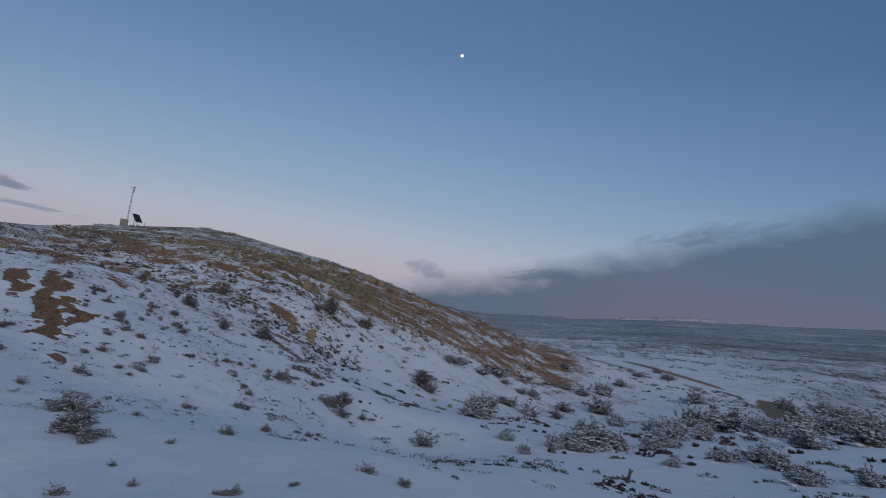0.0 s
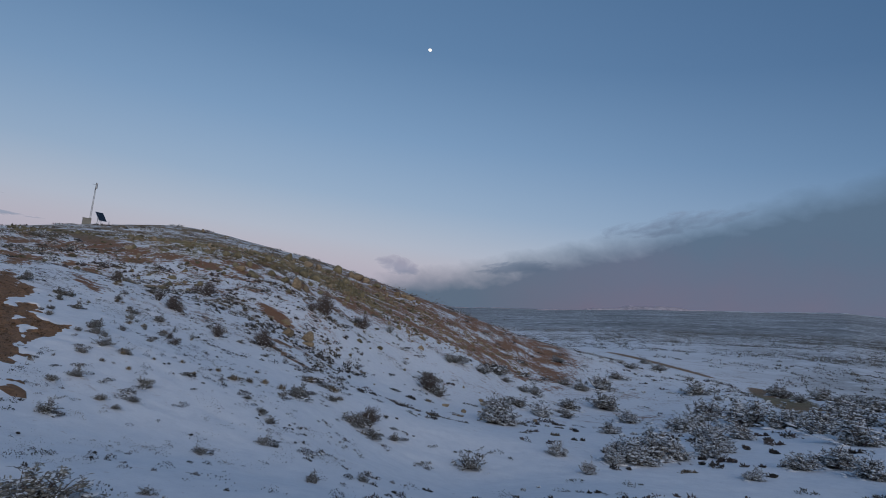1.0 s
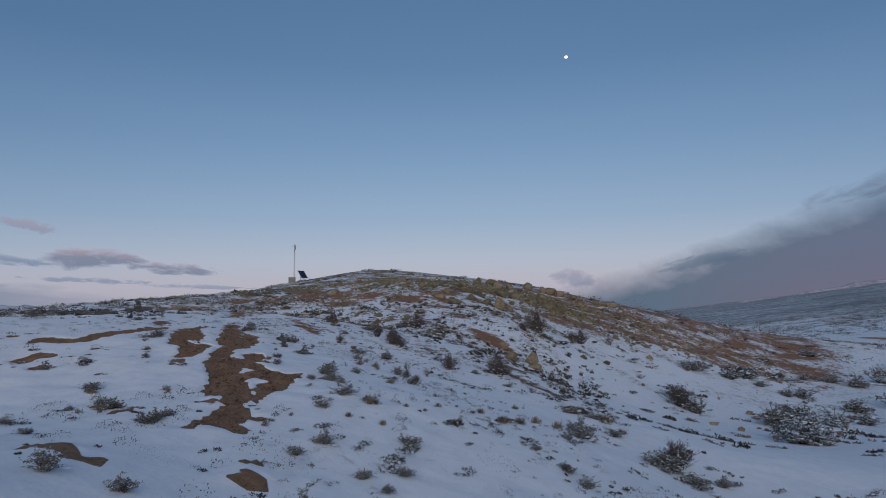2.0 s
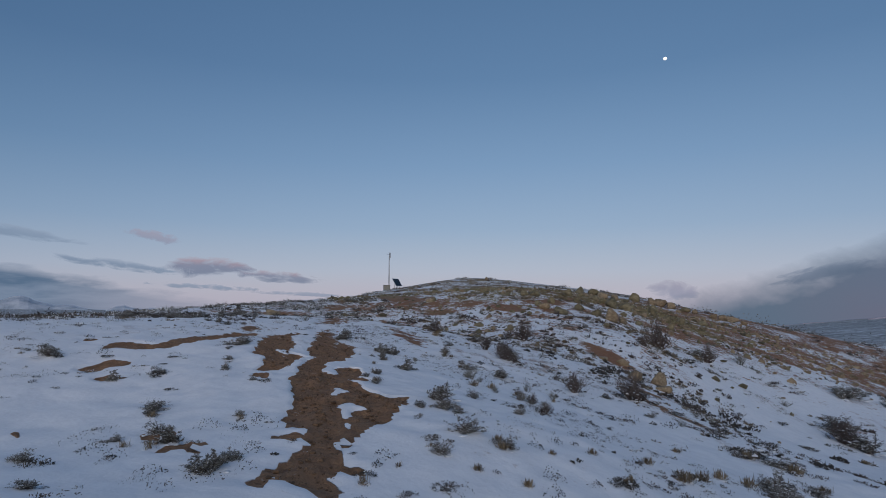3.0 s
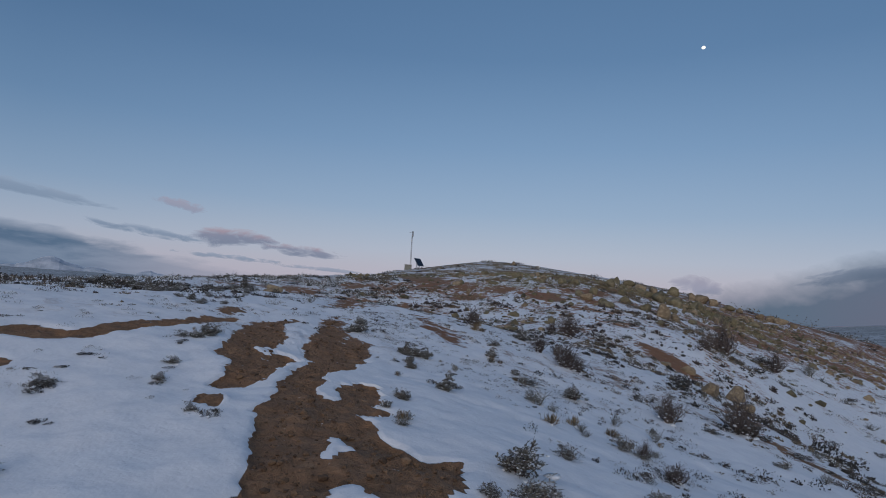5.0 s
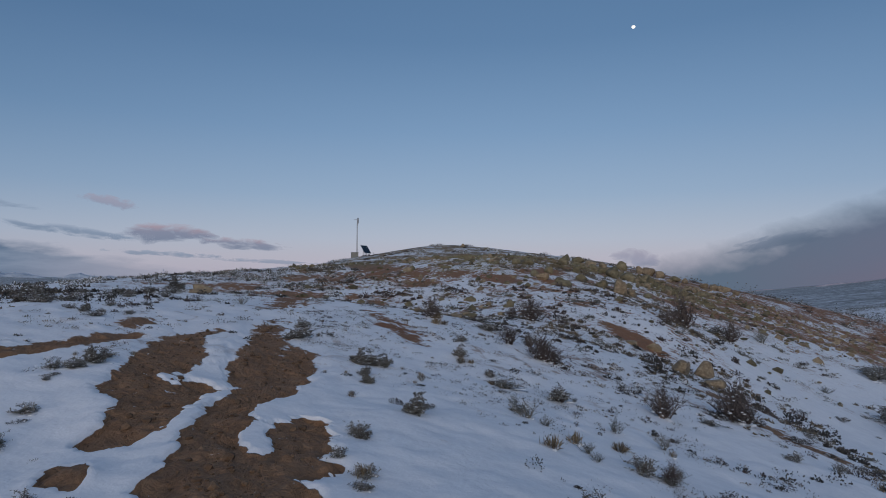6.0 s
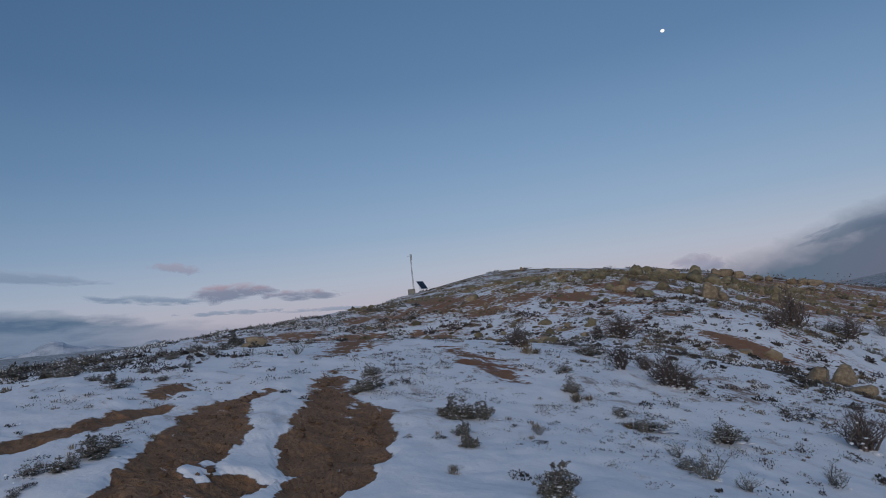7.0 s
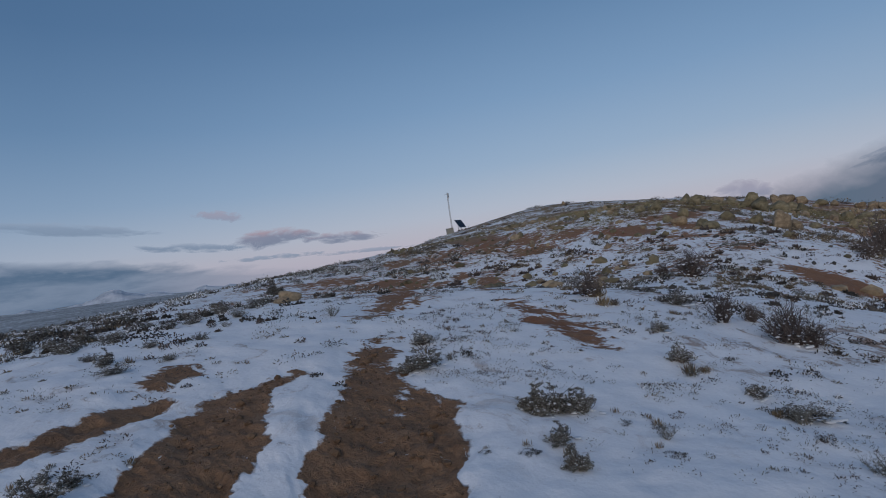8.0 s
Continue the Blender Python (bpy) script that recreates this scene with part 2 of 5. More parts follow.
def soil_edge(x, y):
    """Metres inside a bare patch (positive) or out in the snow (negative)."""
    best = np.full_like(x, -9.0)
    for line in TRAILS:
        for a, b in zip(line, line[1:] or line):
            ax, ay, aw = a
            bx, by, bw = b
            dx, dy = bx - ax, by - ay
            q = np.clip(((x - ax) * dx + (y - ay) * dy) / max(dx * dx + dy * dy, 1e-6), 0, 1)
            best = np.maximum(best, aw + (bw - aw) * q - np.hypot(x - ax - q * dx, y - ay - q * dy))
    for cx, cy, w in ISLANDS:
        best = np.minimum(best, np.hypot(x - cx, y - cy) - w)
    return best


def on_hill(x, y):
    """How much a spot belongs to the hill's windswept face, and how bare that face is there."""
    r, bearing = np.hypot(x, y), np.degrees(np.arctan2(x, y))
    face = step(24, 40, r) * step(-50, -38, bearing) * (1 - step(14, 20, bearing)) * (1 - step(95, 130, r))
    rise = r - 44 - 0.75 * np.maximum(bearing + 8, 0)
    flank = step(-13, -6, bearing) * step(-3, 5, rise) - 1.2 * step(-11, -6, bearing) * (1 - step(-5, 2, rise))
    crest = step(40, 56, r) * (1 - step(-14, -6, bearing))
    return face, np.clip(-0.44 + 0.32 * step(30, 42, r) + 0.38 * flank + 0.27 * crest, -1, 0.22)


def bareness(x, y):
    """0 under snow, 1 on bare soil."""
    r = np.hypot(x, y)
    close = soil_edge(x, y) + 0.02 + 0.09 * grain(x, y, 2.4, 2, 31, 0.6) + 0.09 * grain(x, y, 5.5, 4, 37, 0.75)
    far_off = step(20, 26, r)
    out = np.clip(0.5 + close / (0.035 + 0.9 * far_off), 0, 1)
    face, more = on_hill(x, y)
    along, across = x * 0.92 + y * 0.38, -x * 0.38 + y * 0.92
    streak = grain(along * 0.75, across, 0.62, 4, 51, 0.65)
    hill = np.clip(0.5 + 0.75 * streak + 0.8 * more, 0, 1) * face
    return np.clip(np.maximum(out, hill), 0, 1)


def ground_height(x, y):
    x, y = np.asarray(x, float), np.asarray(y, float)
    r = np.hypot(x + 5, y - 8)
    fade = 1 - step(60, 160, r)
    z = land(x, y) + fade * (0.07 * grain(x, y, 0.45, 3, 3) + 0.026 * grain(x, y, 1.6, 2, 9) + 0.013 * grain(x, y, 3.6, 2, 10))
    bare = bareness(x, y)
    for hx, hy, w in HUMMOCKS:
        z = z + 0.8 * w * np.exp(-((x - hx) ** 2 + (y - hy) ** 2) / (w * w)) * (0.8 + 0.5 * grain(x, y, 7, 2, 19))
    z = z - 0.045 * bare * (1 - step(90, 140, r)) + 0.060 * bare * grain(x, y, 5, 5, 12, 0.65) + 0.010 * fade * grain(x, y, 5.0, 2, 14)
    return z, bare


def at_ground(x, y):
    return float(ground_height(np.array([x]), np.array([y]))[0][0])


# ------------------------------------------------------------------ materials


def material(name, build):
    m = bpy.data.materials.new(name)
    t = nodes_of(m)
    bsdf = t.nodes.new("ShaderNodeBsdfPrincipled")
    out = t.nodes.new("ShaderNodeOutputMaterial")
    t.links.new(bsdf.outputs[0], out.inputs[0])
    build(t, bsdf)
    return m


def bumped(t, bsdf, height, strength, distance):
    b = node(t, "ShaderNodeBump", {"Height": height, "Strength": strength, "Distance": distance})
    t.links.new(b.outputs[0], bsdf.inputs["Normal"])


def ground_look(t, bsdf):
    where = t.nodes.new("ShaderNodeTexCoord").outputs["Object"]
    bare = node(t, "ShaderNodeAttribute", attribute_name="bare").outputs["Fac"]
    sage = node(t, "ShaderNodeAttribute", attribute_name="sage").outputs["Fac"]
    olive = node(t, "ShaderNodeAttribute", attribute_name="olive").outputs["Fac"]
    rusty = node(t, "ShaderNodeAttribute", attribute_name="rusty").outputs["Fac"]
    hill = node(t, "ShaderNodeAttribute", attribute_name="hill").outputs["Fac"]
    fine = noise_tex(t, where, 28, 5, 0.65)
    grit = noise_tex(t, where, 90, 3, 0.6)
    mid = noise_tex(t, where, 3.2, 5, 0.6)
    broad = noise_tex(t, where, 0.35, 4, 0.55)
    along = node(t, "ShaderNodeVectorMath", {0: where, 1: (0.62, 0.26, 0.0)}, operation="DOT_PRODUCT").outputs["Value"]
    across = node(t, "ShaderNodeVectorMath", {0: where, 1: (-0.42, 1.02, 0.0)}, operation="DOT_PRODUCT").outputs["Value"]
    drift = node(t, "ShaderNodeCombineXYZ", {0: along, 1: across}).outputs[0]
    streak = noise_tex(t, drift, 1.35, 9, 0.74, 0.8)
    crumb = noise_tex(t, where, 11, 6, 0.72, 1.2)
    soil = ramp(t, math_node(t, "MULTIPLY_ADD", crumb, 0.55, math_node(t, "MULTIPLY_ADD", mid, 0.3, math_node(t, "MULTIPLY", grit, 0.15))), [
        (0.32, (0.115, 0.063, 0.036)), (0.42, (0.205, 0.113, 0.061)), (0.54, (0.300, 0.166, 0.088)), (0.70, (0.40, 0.25, 0.145))])
    tan = ramp(t, math_node(t, "MULTIPLY_ADD", fine, 0.3, math_node(t, "MULTIPLY", streak, 0.7)), [
        (0.30, (0.07, 0.062, 0.030)), (0.5, (0.19, 0.160, 0.080)), (0.7, (0.32, 0.265, 0.15))])
    soil = mixed(t, math_node(t, "MULTIPLY", olive, math_node(t, "MULTIPLY_ADD", broad, 1.6, 0.2, clamp=True)), soil, tan)
    rust = math_node(t, "MULTIPLY", rusty, math_node(t, "MULTIPLY_ADD", streak, 2.4, -0.6, clamp=True))
    soil = mixed(t, rust, soil, (0.27, 0.115, 0.055))
    snow = ramp(t, math_node(t, "MULTIPLY_ADD", mid, 0.6, math_node(t, "MULTIPLY", fine, 0.4)), [
        (0.25, (0.66, 0.68, 0.72)), (0.5, (0.76, 0.77, 0.80)), (0.75, (0.83, 0.84, 0.86))])
    # thin snow lets the dead grass beneath show through in places
    thin = math_node(t, "MULTIPLY", math_node(t, "MULTIPLY_ADD", noise_tex(t, where, 1.1, 6, 0.7, 0.5), 5.0, -2.8, clamp=True), 0.10)
    snow = mixed(t, math_node(t, "MULTIPLY", thin, math_node(t, "MULTIPLY_ADD", fine, 3.0, -0.9, clamp=True)), snow, (0.40, 0.35, 0.30))
    speck = math_node(t, "MULTIPLY_ADD", noise_tex(t, where, 17, 4, 0.75, 0.6), 14.0, -9.2, clamp=True)
    speck = math_node(t, "MULTIPLY", speck, math_node(t, "MULTIPLY_ADD", noise_tex(t, where, 0.8, 4, 0.65), 6.0, -2.7, clamp=True))
    snow = mixed(t, math_node(t, "MULTIPLY", speck, 0.3), snow, (0.13, 0.10, 0.08))
    near_edge = math_node(t, "MULTIPLY", math_node(t, "SUBTRACT", fine, 0.5), 0.22)
    blotch = math_node(t, "ADD", math_node(t, "MULTIPLY", math_node(t, "SUBTRACT", noise_tex(t, drift, 2.4, 7, 0.72, 1.4), 0.5), 2.6),
                       math_node(t, "MULTIPLY", math_node(t, "SUBTRACT", noise_tex(t, where, 5.5, 5, 0.7, 0.8), 0.5), 1.5))
    far_edge = math_node(t, "MULTIPLY", blotch, hill)
    edge = math_node(t, "ADD", bare, math_node(t, "ADD", near_edge, far_edge))
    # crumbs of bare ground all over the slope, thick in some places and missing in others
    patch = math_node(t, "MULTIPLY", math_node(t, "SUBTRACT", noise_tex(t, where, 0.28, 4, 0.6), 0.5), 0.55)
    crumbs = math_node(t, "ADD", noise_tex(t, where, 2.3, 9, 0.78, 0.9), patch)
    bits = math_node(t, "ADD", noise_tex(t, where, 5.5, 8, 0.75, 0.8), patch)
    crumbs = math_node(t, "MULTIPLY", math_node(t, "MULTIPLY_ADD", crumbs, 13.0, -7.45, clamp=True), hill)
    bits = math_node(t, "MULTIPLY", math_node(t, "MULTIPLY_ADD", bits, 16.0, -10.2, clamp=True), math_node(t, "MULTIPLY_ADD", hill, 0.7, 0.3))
    flecks = math_node(t, "MULTIPLY_ADD", noise_tex(t, where, 8.0, 5, 0.7, 0.7), 16.0, -10.6, clamp=True)
    cover = ramp(t, edge, [(0.47, (0, 0, 0)), (0.57, (1, 1, 1))])
    cover = math_node(t, "MULTIPLY", cover, math_node(t, "SUBTRACT", 1.0, flecks))
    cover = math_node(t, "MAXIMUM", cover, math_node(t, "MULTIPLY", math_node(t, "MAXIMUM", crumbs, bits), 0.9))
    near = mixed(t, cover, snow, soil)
    # the open plain: grey sagebrush with thin snow between
    spots = noise_tex(t, where, 0.11, 9, 0.78)
    belts = noise_tex(t, where, 0.006, 6, 0.65, 0.6)
    scrub = ramp(t, math_node(t, "MULTIPLY_ADD", spots, 0.85, math_node(t, "MULTIPLY", belts, 0.35)), [
        (0.50, (0.66, 0.68, 0.72)), (0.58, (0.31, 0.315, 0.315)), (0.74, (0.11, 0.112, 0.108))])
    colour = mixed(t, sage, near, scrub)
    t.links.new(colour, bsdf.inputs["Base Color"])
    bsdf.inputs["Roughness"].default_value = 0.85
    lumps = math_node(t, "ADD", math_node(t, "MULTIPLY_ADD", fine, 0.14, mid), math_node(t, "MULTIPLY", cover, math_node(t, "MULTIPLY", crumb, 0.9)))
    bumped(t, bsdf, lumps, math_node(t, "MULTIPLY_ADD", cover, 0.5, 0.36), 0.08)


def simple_look(stops, scale=8.0, rough=0.8, relief=0.02, spread=0.0, metal=0.0):
    def build(t, bsdf):
        where = t.nodes.new("ShaderNodeTexCoord").outputs["Object"]
        n = noise_tex(t, where, scale, 5, 0.65)
        if spread:
            one = t.nodes.new("ShaderNodeObjectInfo").outputs["Random"]
            isle = t.nodes.new("ShaderNodeNewGeometry").outputs["Random Per Island"]
            n = math_node(t, "ADD", n, math_node(t, "MULTIPLY", math_node(t, "SUBTRACT", math_node(t, "MULTIPLY_ADD", one, 0.4, math_node(t, "MULTIPLY", isle, 0.6)), 0.5), spread))
        t.links.new(ramp(t, n, stops), bsdf.inputs["Base Color"])
        bsdf.inputs["Roughness"].default_value, bsdf.inputs["Metallic"].default_value = rough, metal
        if relief:
            bumped(t, bsdf, n, 0.5, relief)
    return build


GROUND = material("snowy_ground", ground_look)
SNOW = material("settled_snow", simple_look([(0.3, (0.66, 0.68, 0.72)), (0.7, (0.84, 0.85, 0.87))], 14, 0.7, 0.01))
SAGE = material("sage_leaf", simple_look([(0.2, (0.085, 0.080, 0.068)), (0.5, (0.165, 0.156, 0.132)), (0.85, (0.29, 0.275, 0.24))], 6, 0.85, 0, 0.7))
TWIG = material("grey_brown_twig", simple_look([(0.25, (0.055, 0.042, 0.038)), (0.6, (0.125, 0.098, 0.085)), (0.9, (0.23, 0.185, 0.16))], 10, 0.9, 0, 0.6))
DARK = material("dark_brush", simple_look([(0.2, (0.030, 0.027, 0.024)), (0.55, (0.068, 0.060, 0.052)), (0.9, (0.145, 0.125, 0.105))], 5, 0.9, 0, 0.7))
STRAW = material("dry_grass", simple_look([(0.2, (0.06, 0.045, 0.028)), (0.5, (0.17, 0.125, 0.075)), (0.85, (0.33, 0.26, 0.165))], 4, 0.8, 0, 0.8))
OLIVE = material("olive_grass", simple_look([(0.2, (0.14, 0.118, 0.062)), (0.5, (0.27, 0.235, 0.13)), (0.85, (0.42, 0.365, 0.21))], 1.5, 0.85, 0, 0.7))
ROCK = material("tan_sandstone", simple_look([(0.28, (0.104, 0.073, 0.044)), (0.5, (0.234, 0.172, 0.107)), (0.72, (0.377, 0.293, 0.189))], 3.5, 0.9, 0.05, 0.35))
MOSSY = material("lichened_rock", simple_look([(0.28, (0.078, 0.065, 0.037)), (0.5, (0.18, 0.149, 0.086)), (0.75, (0.3, 0.252, 0.156))], 2.2, 0.92, 0.08, 0.4))
CLOD = material("soil_clod", simple_look([(0.3, (0.10, 0.058, 0.033)), (0.6, (0.18, 0.108, 0.062)), (0.8, (0.27, 0.175, 0.11))], 9, 0.95, 0.02, 0.5))
STEEL = material("galvanised_steel", simple_look([(0.3, (0.30, 0.31, 0.32)), (0.7, (0.46, 0.47, 0.48))], 12, 0.45, 0.003, 0, 0.8))
BOXPAINT = material("tan_cabinet_paint", simple_look([(0.3, (0.20, 0.19, 0.16)), (0.7, (0.30, 0.285, 0.24))], 6, 0.6, 0.004))
CELL = material("solar_cell", simple_look([(0.3, (0.008, 0.012, 0.022)), (0.7, (0.016, 0.022, 0.036))], 5, 0.25, 0))


def glowing(name, build):
    m = bpy.data.materials.new(name)
    t = nodes_of(m)
    out = t.nodes.new("ShaderNodeOutputMaterial")
    t.links.new(build(t), out.inputs[0])
    return m


MOONLIGHT = glowing("moonlight", lambda t: node(t, "ShaderNodeEmission", {"Color": (1.0, 0.97, 0.93, 1), "Strength": 1.1}).outputs[0])

# ------------------------------------------------------------------ mesh helpers


def mesh_from(name, verts, faces, mat, smooth=False):
    me = bpy.data.meshes.new(name)
    me.from_pydata([tuple(v) for v in verts], [], [tuple(f) for f in faces])
    me.materials.append(mat)
    if smooth:
        me.polygons.foreach_set("use_smooth", [True] * len(me.polygons))
    me.update()
    return me


def part(name, bm, mat, parent, label="", smooth=False):
    me = bpy.data.meshes.new(name)
    bm.to_mesh(me)
    bm.free()
    me.materials.append(mat)
    if smooth:
        me.polygons.foreach_set("use_smooth", [True] * len(me.polygons))
    ob = new(name, me)
    ob.parent = parent
    if label:
        ob["label"] = label
    return ob


def mesh_part(name, me, parent, label=""):
    ob = new(name, me)
    ob.parent = parent
    if label:
        ob["label"] = label
    return ob


def tube(verts, faces, points, radii, sides=4):
    """A tapered stem through the points."""
    base = len(verts)
    for n, (p, r) in enumerate(zip(points, radii)):
        a = Vector(points[min(n + 1, len(points) - 1)]) - Vector(points[max(n - 1, 0)])
        a = a.normalized() if a.length > 1e-9 else Vector((0, 0, 1))
        side = a.orthogonal().normalized()
        other = a.cross(side)
        for k in range(sides):
            q = 2 * math.pi * k / sides
            verts.append(Vector(p) + r * (math.cos(q) * side + math.sin(q) * other))
    for n in range(len(points) - 1):
        for k in range(sides):
            a, b = base + n * sides + k, base + n * sides + (k + 1) % sides
            faces.append((a, b, b + sides, a + sides))


def blade(verts, faces, root, tip, width, rng):
    """A narrow leaf or blade of grass, bent once."""
    root, tip = Vector(root), Vector(tip)
    way = tip - root
    side = Vector((rng.uniform(-1, 1), rng.uniform(-1, 1), rng.uniform(-0.4, 0.4)))
    side = (side - way * (side.dot(way) / max(way.length_squared, 1e-9)))
    side = side.normalized() * width if side.length > 1e-6 else Vector((width, 0, 0))
    mid = root + way * 0.5 + Vector((0, 0, 0.12 * way.length))
    n = len(verts)
    verts.extend([root, mid + side * 0.6, tip, mid - side * 0.6])
    faces.append((n, n + 1, n + 2, n + 3))


def blob(verts, faces, centre, size, rng, flat=0.5):
    """A small lump of snow."""
    bm = bmesh.new()
    bmesh.ops.create_icosphere(bm, subdivisions=1, radius=1)
    n = len(verts)
    for v in bm.verts:
        k = size * rng.uniform(0.6, 1.35)
        verts.append(Vector(centre) + Vector((v.co.x * k, v.co.y * k, v.co.z * k * flat)))
    bm.verts.index_update()
    faces.extend([tuple(n + v.index for v in f.verts) for f in bm.faces])
    bm.free()


# ------------------------------------------------------------------ ground sheet


def build_ground():
    north = radians(105)
    turn = np.concatenate([np.linspace(-north, north, 600), np.linspace(north, 2 * math.pi - north, 162)[1:-1]])
    rings = np.concatenate([np.linspace(0.04, 2.0, 50)[:-1], 2.0 * np.exp(np.linspace(0, math.log(4700 / 2.0), 420))])
    rr, tt = np.meshgrid(rings, turn, indexing="ij")
    x, y = -11 - rr * np.sin(tt), 17 + rr * np.cos(tt)
    x, y = x.ravel(), y.ravel()
    z, bare = ground_height(x, y)
    x, y, z, bare = (np.append(v, c) for v, c in ((x, -11.0), (y, 17.0), (z, 0.0), (bare, 0.0)))
    z[-1] = at_ground(-11, 17)
    nr, nt = len(rings), len(turn)
    i, j = np.meshgrid(np.arange(nr - 1), np.arange(nt), indexing="ij")
    k = (j + 1) % nt
    quads = np.stack([i * nt + j, (i + 1) * nt + j, (i + 1) * nt + k, i * nt + k], -1).reshape(-1, 4)
    tris = np.stack([np.full(nt, nr * nt), np.arange(nt), (np.arange(nt) + 1) % nt], -1)
    me = bpy.data.meshes.new("ground")
    me.vertices.add(len(x))
    me.vertices.foreach_set("co", np.stack([x, y, z], -1).ravel())
    loops = np.concatenate([quads.ravel(), tris.ravel()])
    me.loops.add(len(loops))
    me.loops.foreach_set("vertex_index", loops.astype(np.int32))
    me.polygons.add(len(quads) + len(tris))
    starts = np.concatenate([np.arange(len(quads)) * 4, len(quads) * 4 + np.arange(len(tris)) * 3])
    me.polygons.foreach_set("loop_start", starts.astype(np.int32))
    me.polygons.foreach_set("use_smooth", np.ones(len(starts), bool))
    r, bearing = np.hypot(x, y), np.degrees(np.arctan2(x, y))
    sage = step(230, 540, r + 150 * grain(x, y, 1 / 70, 4, 61, 0.65) + 8 * np.clip(bearing - 14, 0, 30))
    olive = step(42, 60, r) * (1 - 0.8 * step(-9, 1, bearing))
    olive = np.maximum(olive, np.exp(-(((x - 40) / 12) ** 2 + ((y - 60) / 22) ** 2)))
    rusty = 0.75 * step(-12, -4, bearing) * step(34, 46, r) + 0.5 * step(30, 40, r)
    rusty = rusty * (1 - step(20, 28, x))
    for px, py, w in ((-12.0, 22.1, 1.1), (-14.5, 24.2, 1.2), (-21.8, 42.0, 3.0), (-15.6, 40.4, 2.0), (-8.1, 33.6, 1.4)):
        rusty = np.maximum(rusty, np.exp(-((x - px) ** 2 + (y - py) ** 2) / (2 * w * w)))
    hill = step(20, 27, r) * (1 - step(120, 170, r)) * (1 - step(-9, -3, bearing) * (1 - step(36, 46, r + 6 * grain(x, y, 0.15, 3, 63))))
    for name, values in (("bare", bare), ("sage", sage), ("olive", olive), ("rusty", np.clip(rusty, 0, 1)), ("hill", hill)):
        me.attributes.new(name, "FLOAT", "POINT").data.foreach_set("value", values.astype(np.float32))
    me.materials.append(GROUND)
    me.update(calc_edges=True)
    me.validate()
    return tagged(new("ground", me), "thin patchy snow over brown soil running out to a sage plain", "ground", kind="structure")


ground = build_ground()

# ------------------------------------------------------------------ sky things


def far_point(bearing, height, distance):
    b, h = radians(bearing), radians(height)
    return Vector((distance * math.sin(b) * math.cos(h), distance * math.cos(b) * math.cos(h), 2 + distance * math.sin(h)))


bm = bmesh.new()
bmesh.ops.create_icosphere(bm, subdivisions=3, radius=14)
me = bpy.data.meshes.new("moon")
bm.to_mesh(me)
bm.free()
me.materials.append(MOONLIGHT)
moon = tagged(new("moon", me), "small white gibbous moon in the evening sky", "moon", kind="structure")
moon.location = Vector((-0.0075, 0.9148, 0.4039)) * 4600
moon.scale = (1.0, 0.8, 0.85)


def cloud_sheet(name, west, east, bottom, top, distance, build, label, rim=None):
    """A curved sheet of cloud far off; its own coordinates run 0 to 1 along and up, and tell the degrees above its rim."""
    nu, nv = 80, 16
    verts, faces, uvs, rims = [], [], [], []
    for a in range(nu + 1):
        for b in range(nv + 1):
            u, v = a / nu, b / nv
            verts.append(far_point(west + (east - west) * u, bottom(u) + (top(u) - bottom(u)) * v, distance))
    for a in range(nu):
        for b in range(nv):
            n = a * (nv + 1) + b
            faces.append((n, n + nv + 1, n + nv + 2, n + 1))
            for p, q in ((a, b), (a + 1, b), (a + 1, b + 1), (a, b + 1)):
                u, v = p / nu, q / nv
                uvs.append((u, v))
                high = bottom(u) + (top(u) - bottom(u)) * v
                rims.append((high - bottom(u), high - (rim or top)(u)))
    me = mesh_from(name, verts, faces, glowing(name, build))
    me.uv_layers.new(name="along").data.foreach_set("uv", np.array(uvs).ravel())
    me.uv_layers.new(name="rim").data.foreach_set("uv", np.array(rims).ravel())
    return tagged(new(name, me), label, "cloud", kind="structure")


ONE, NIL = (1, 1, 1), (0, 0, 0)


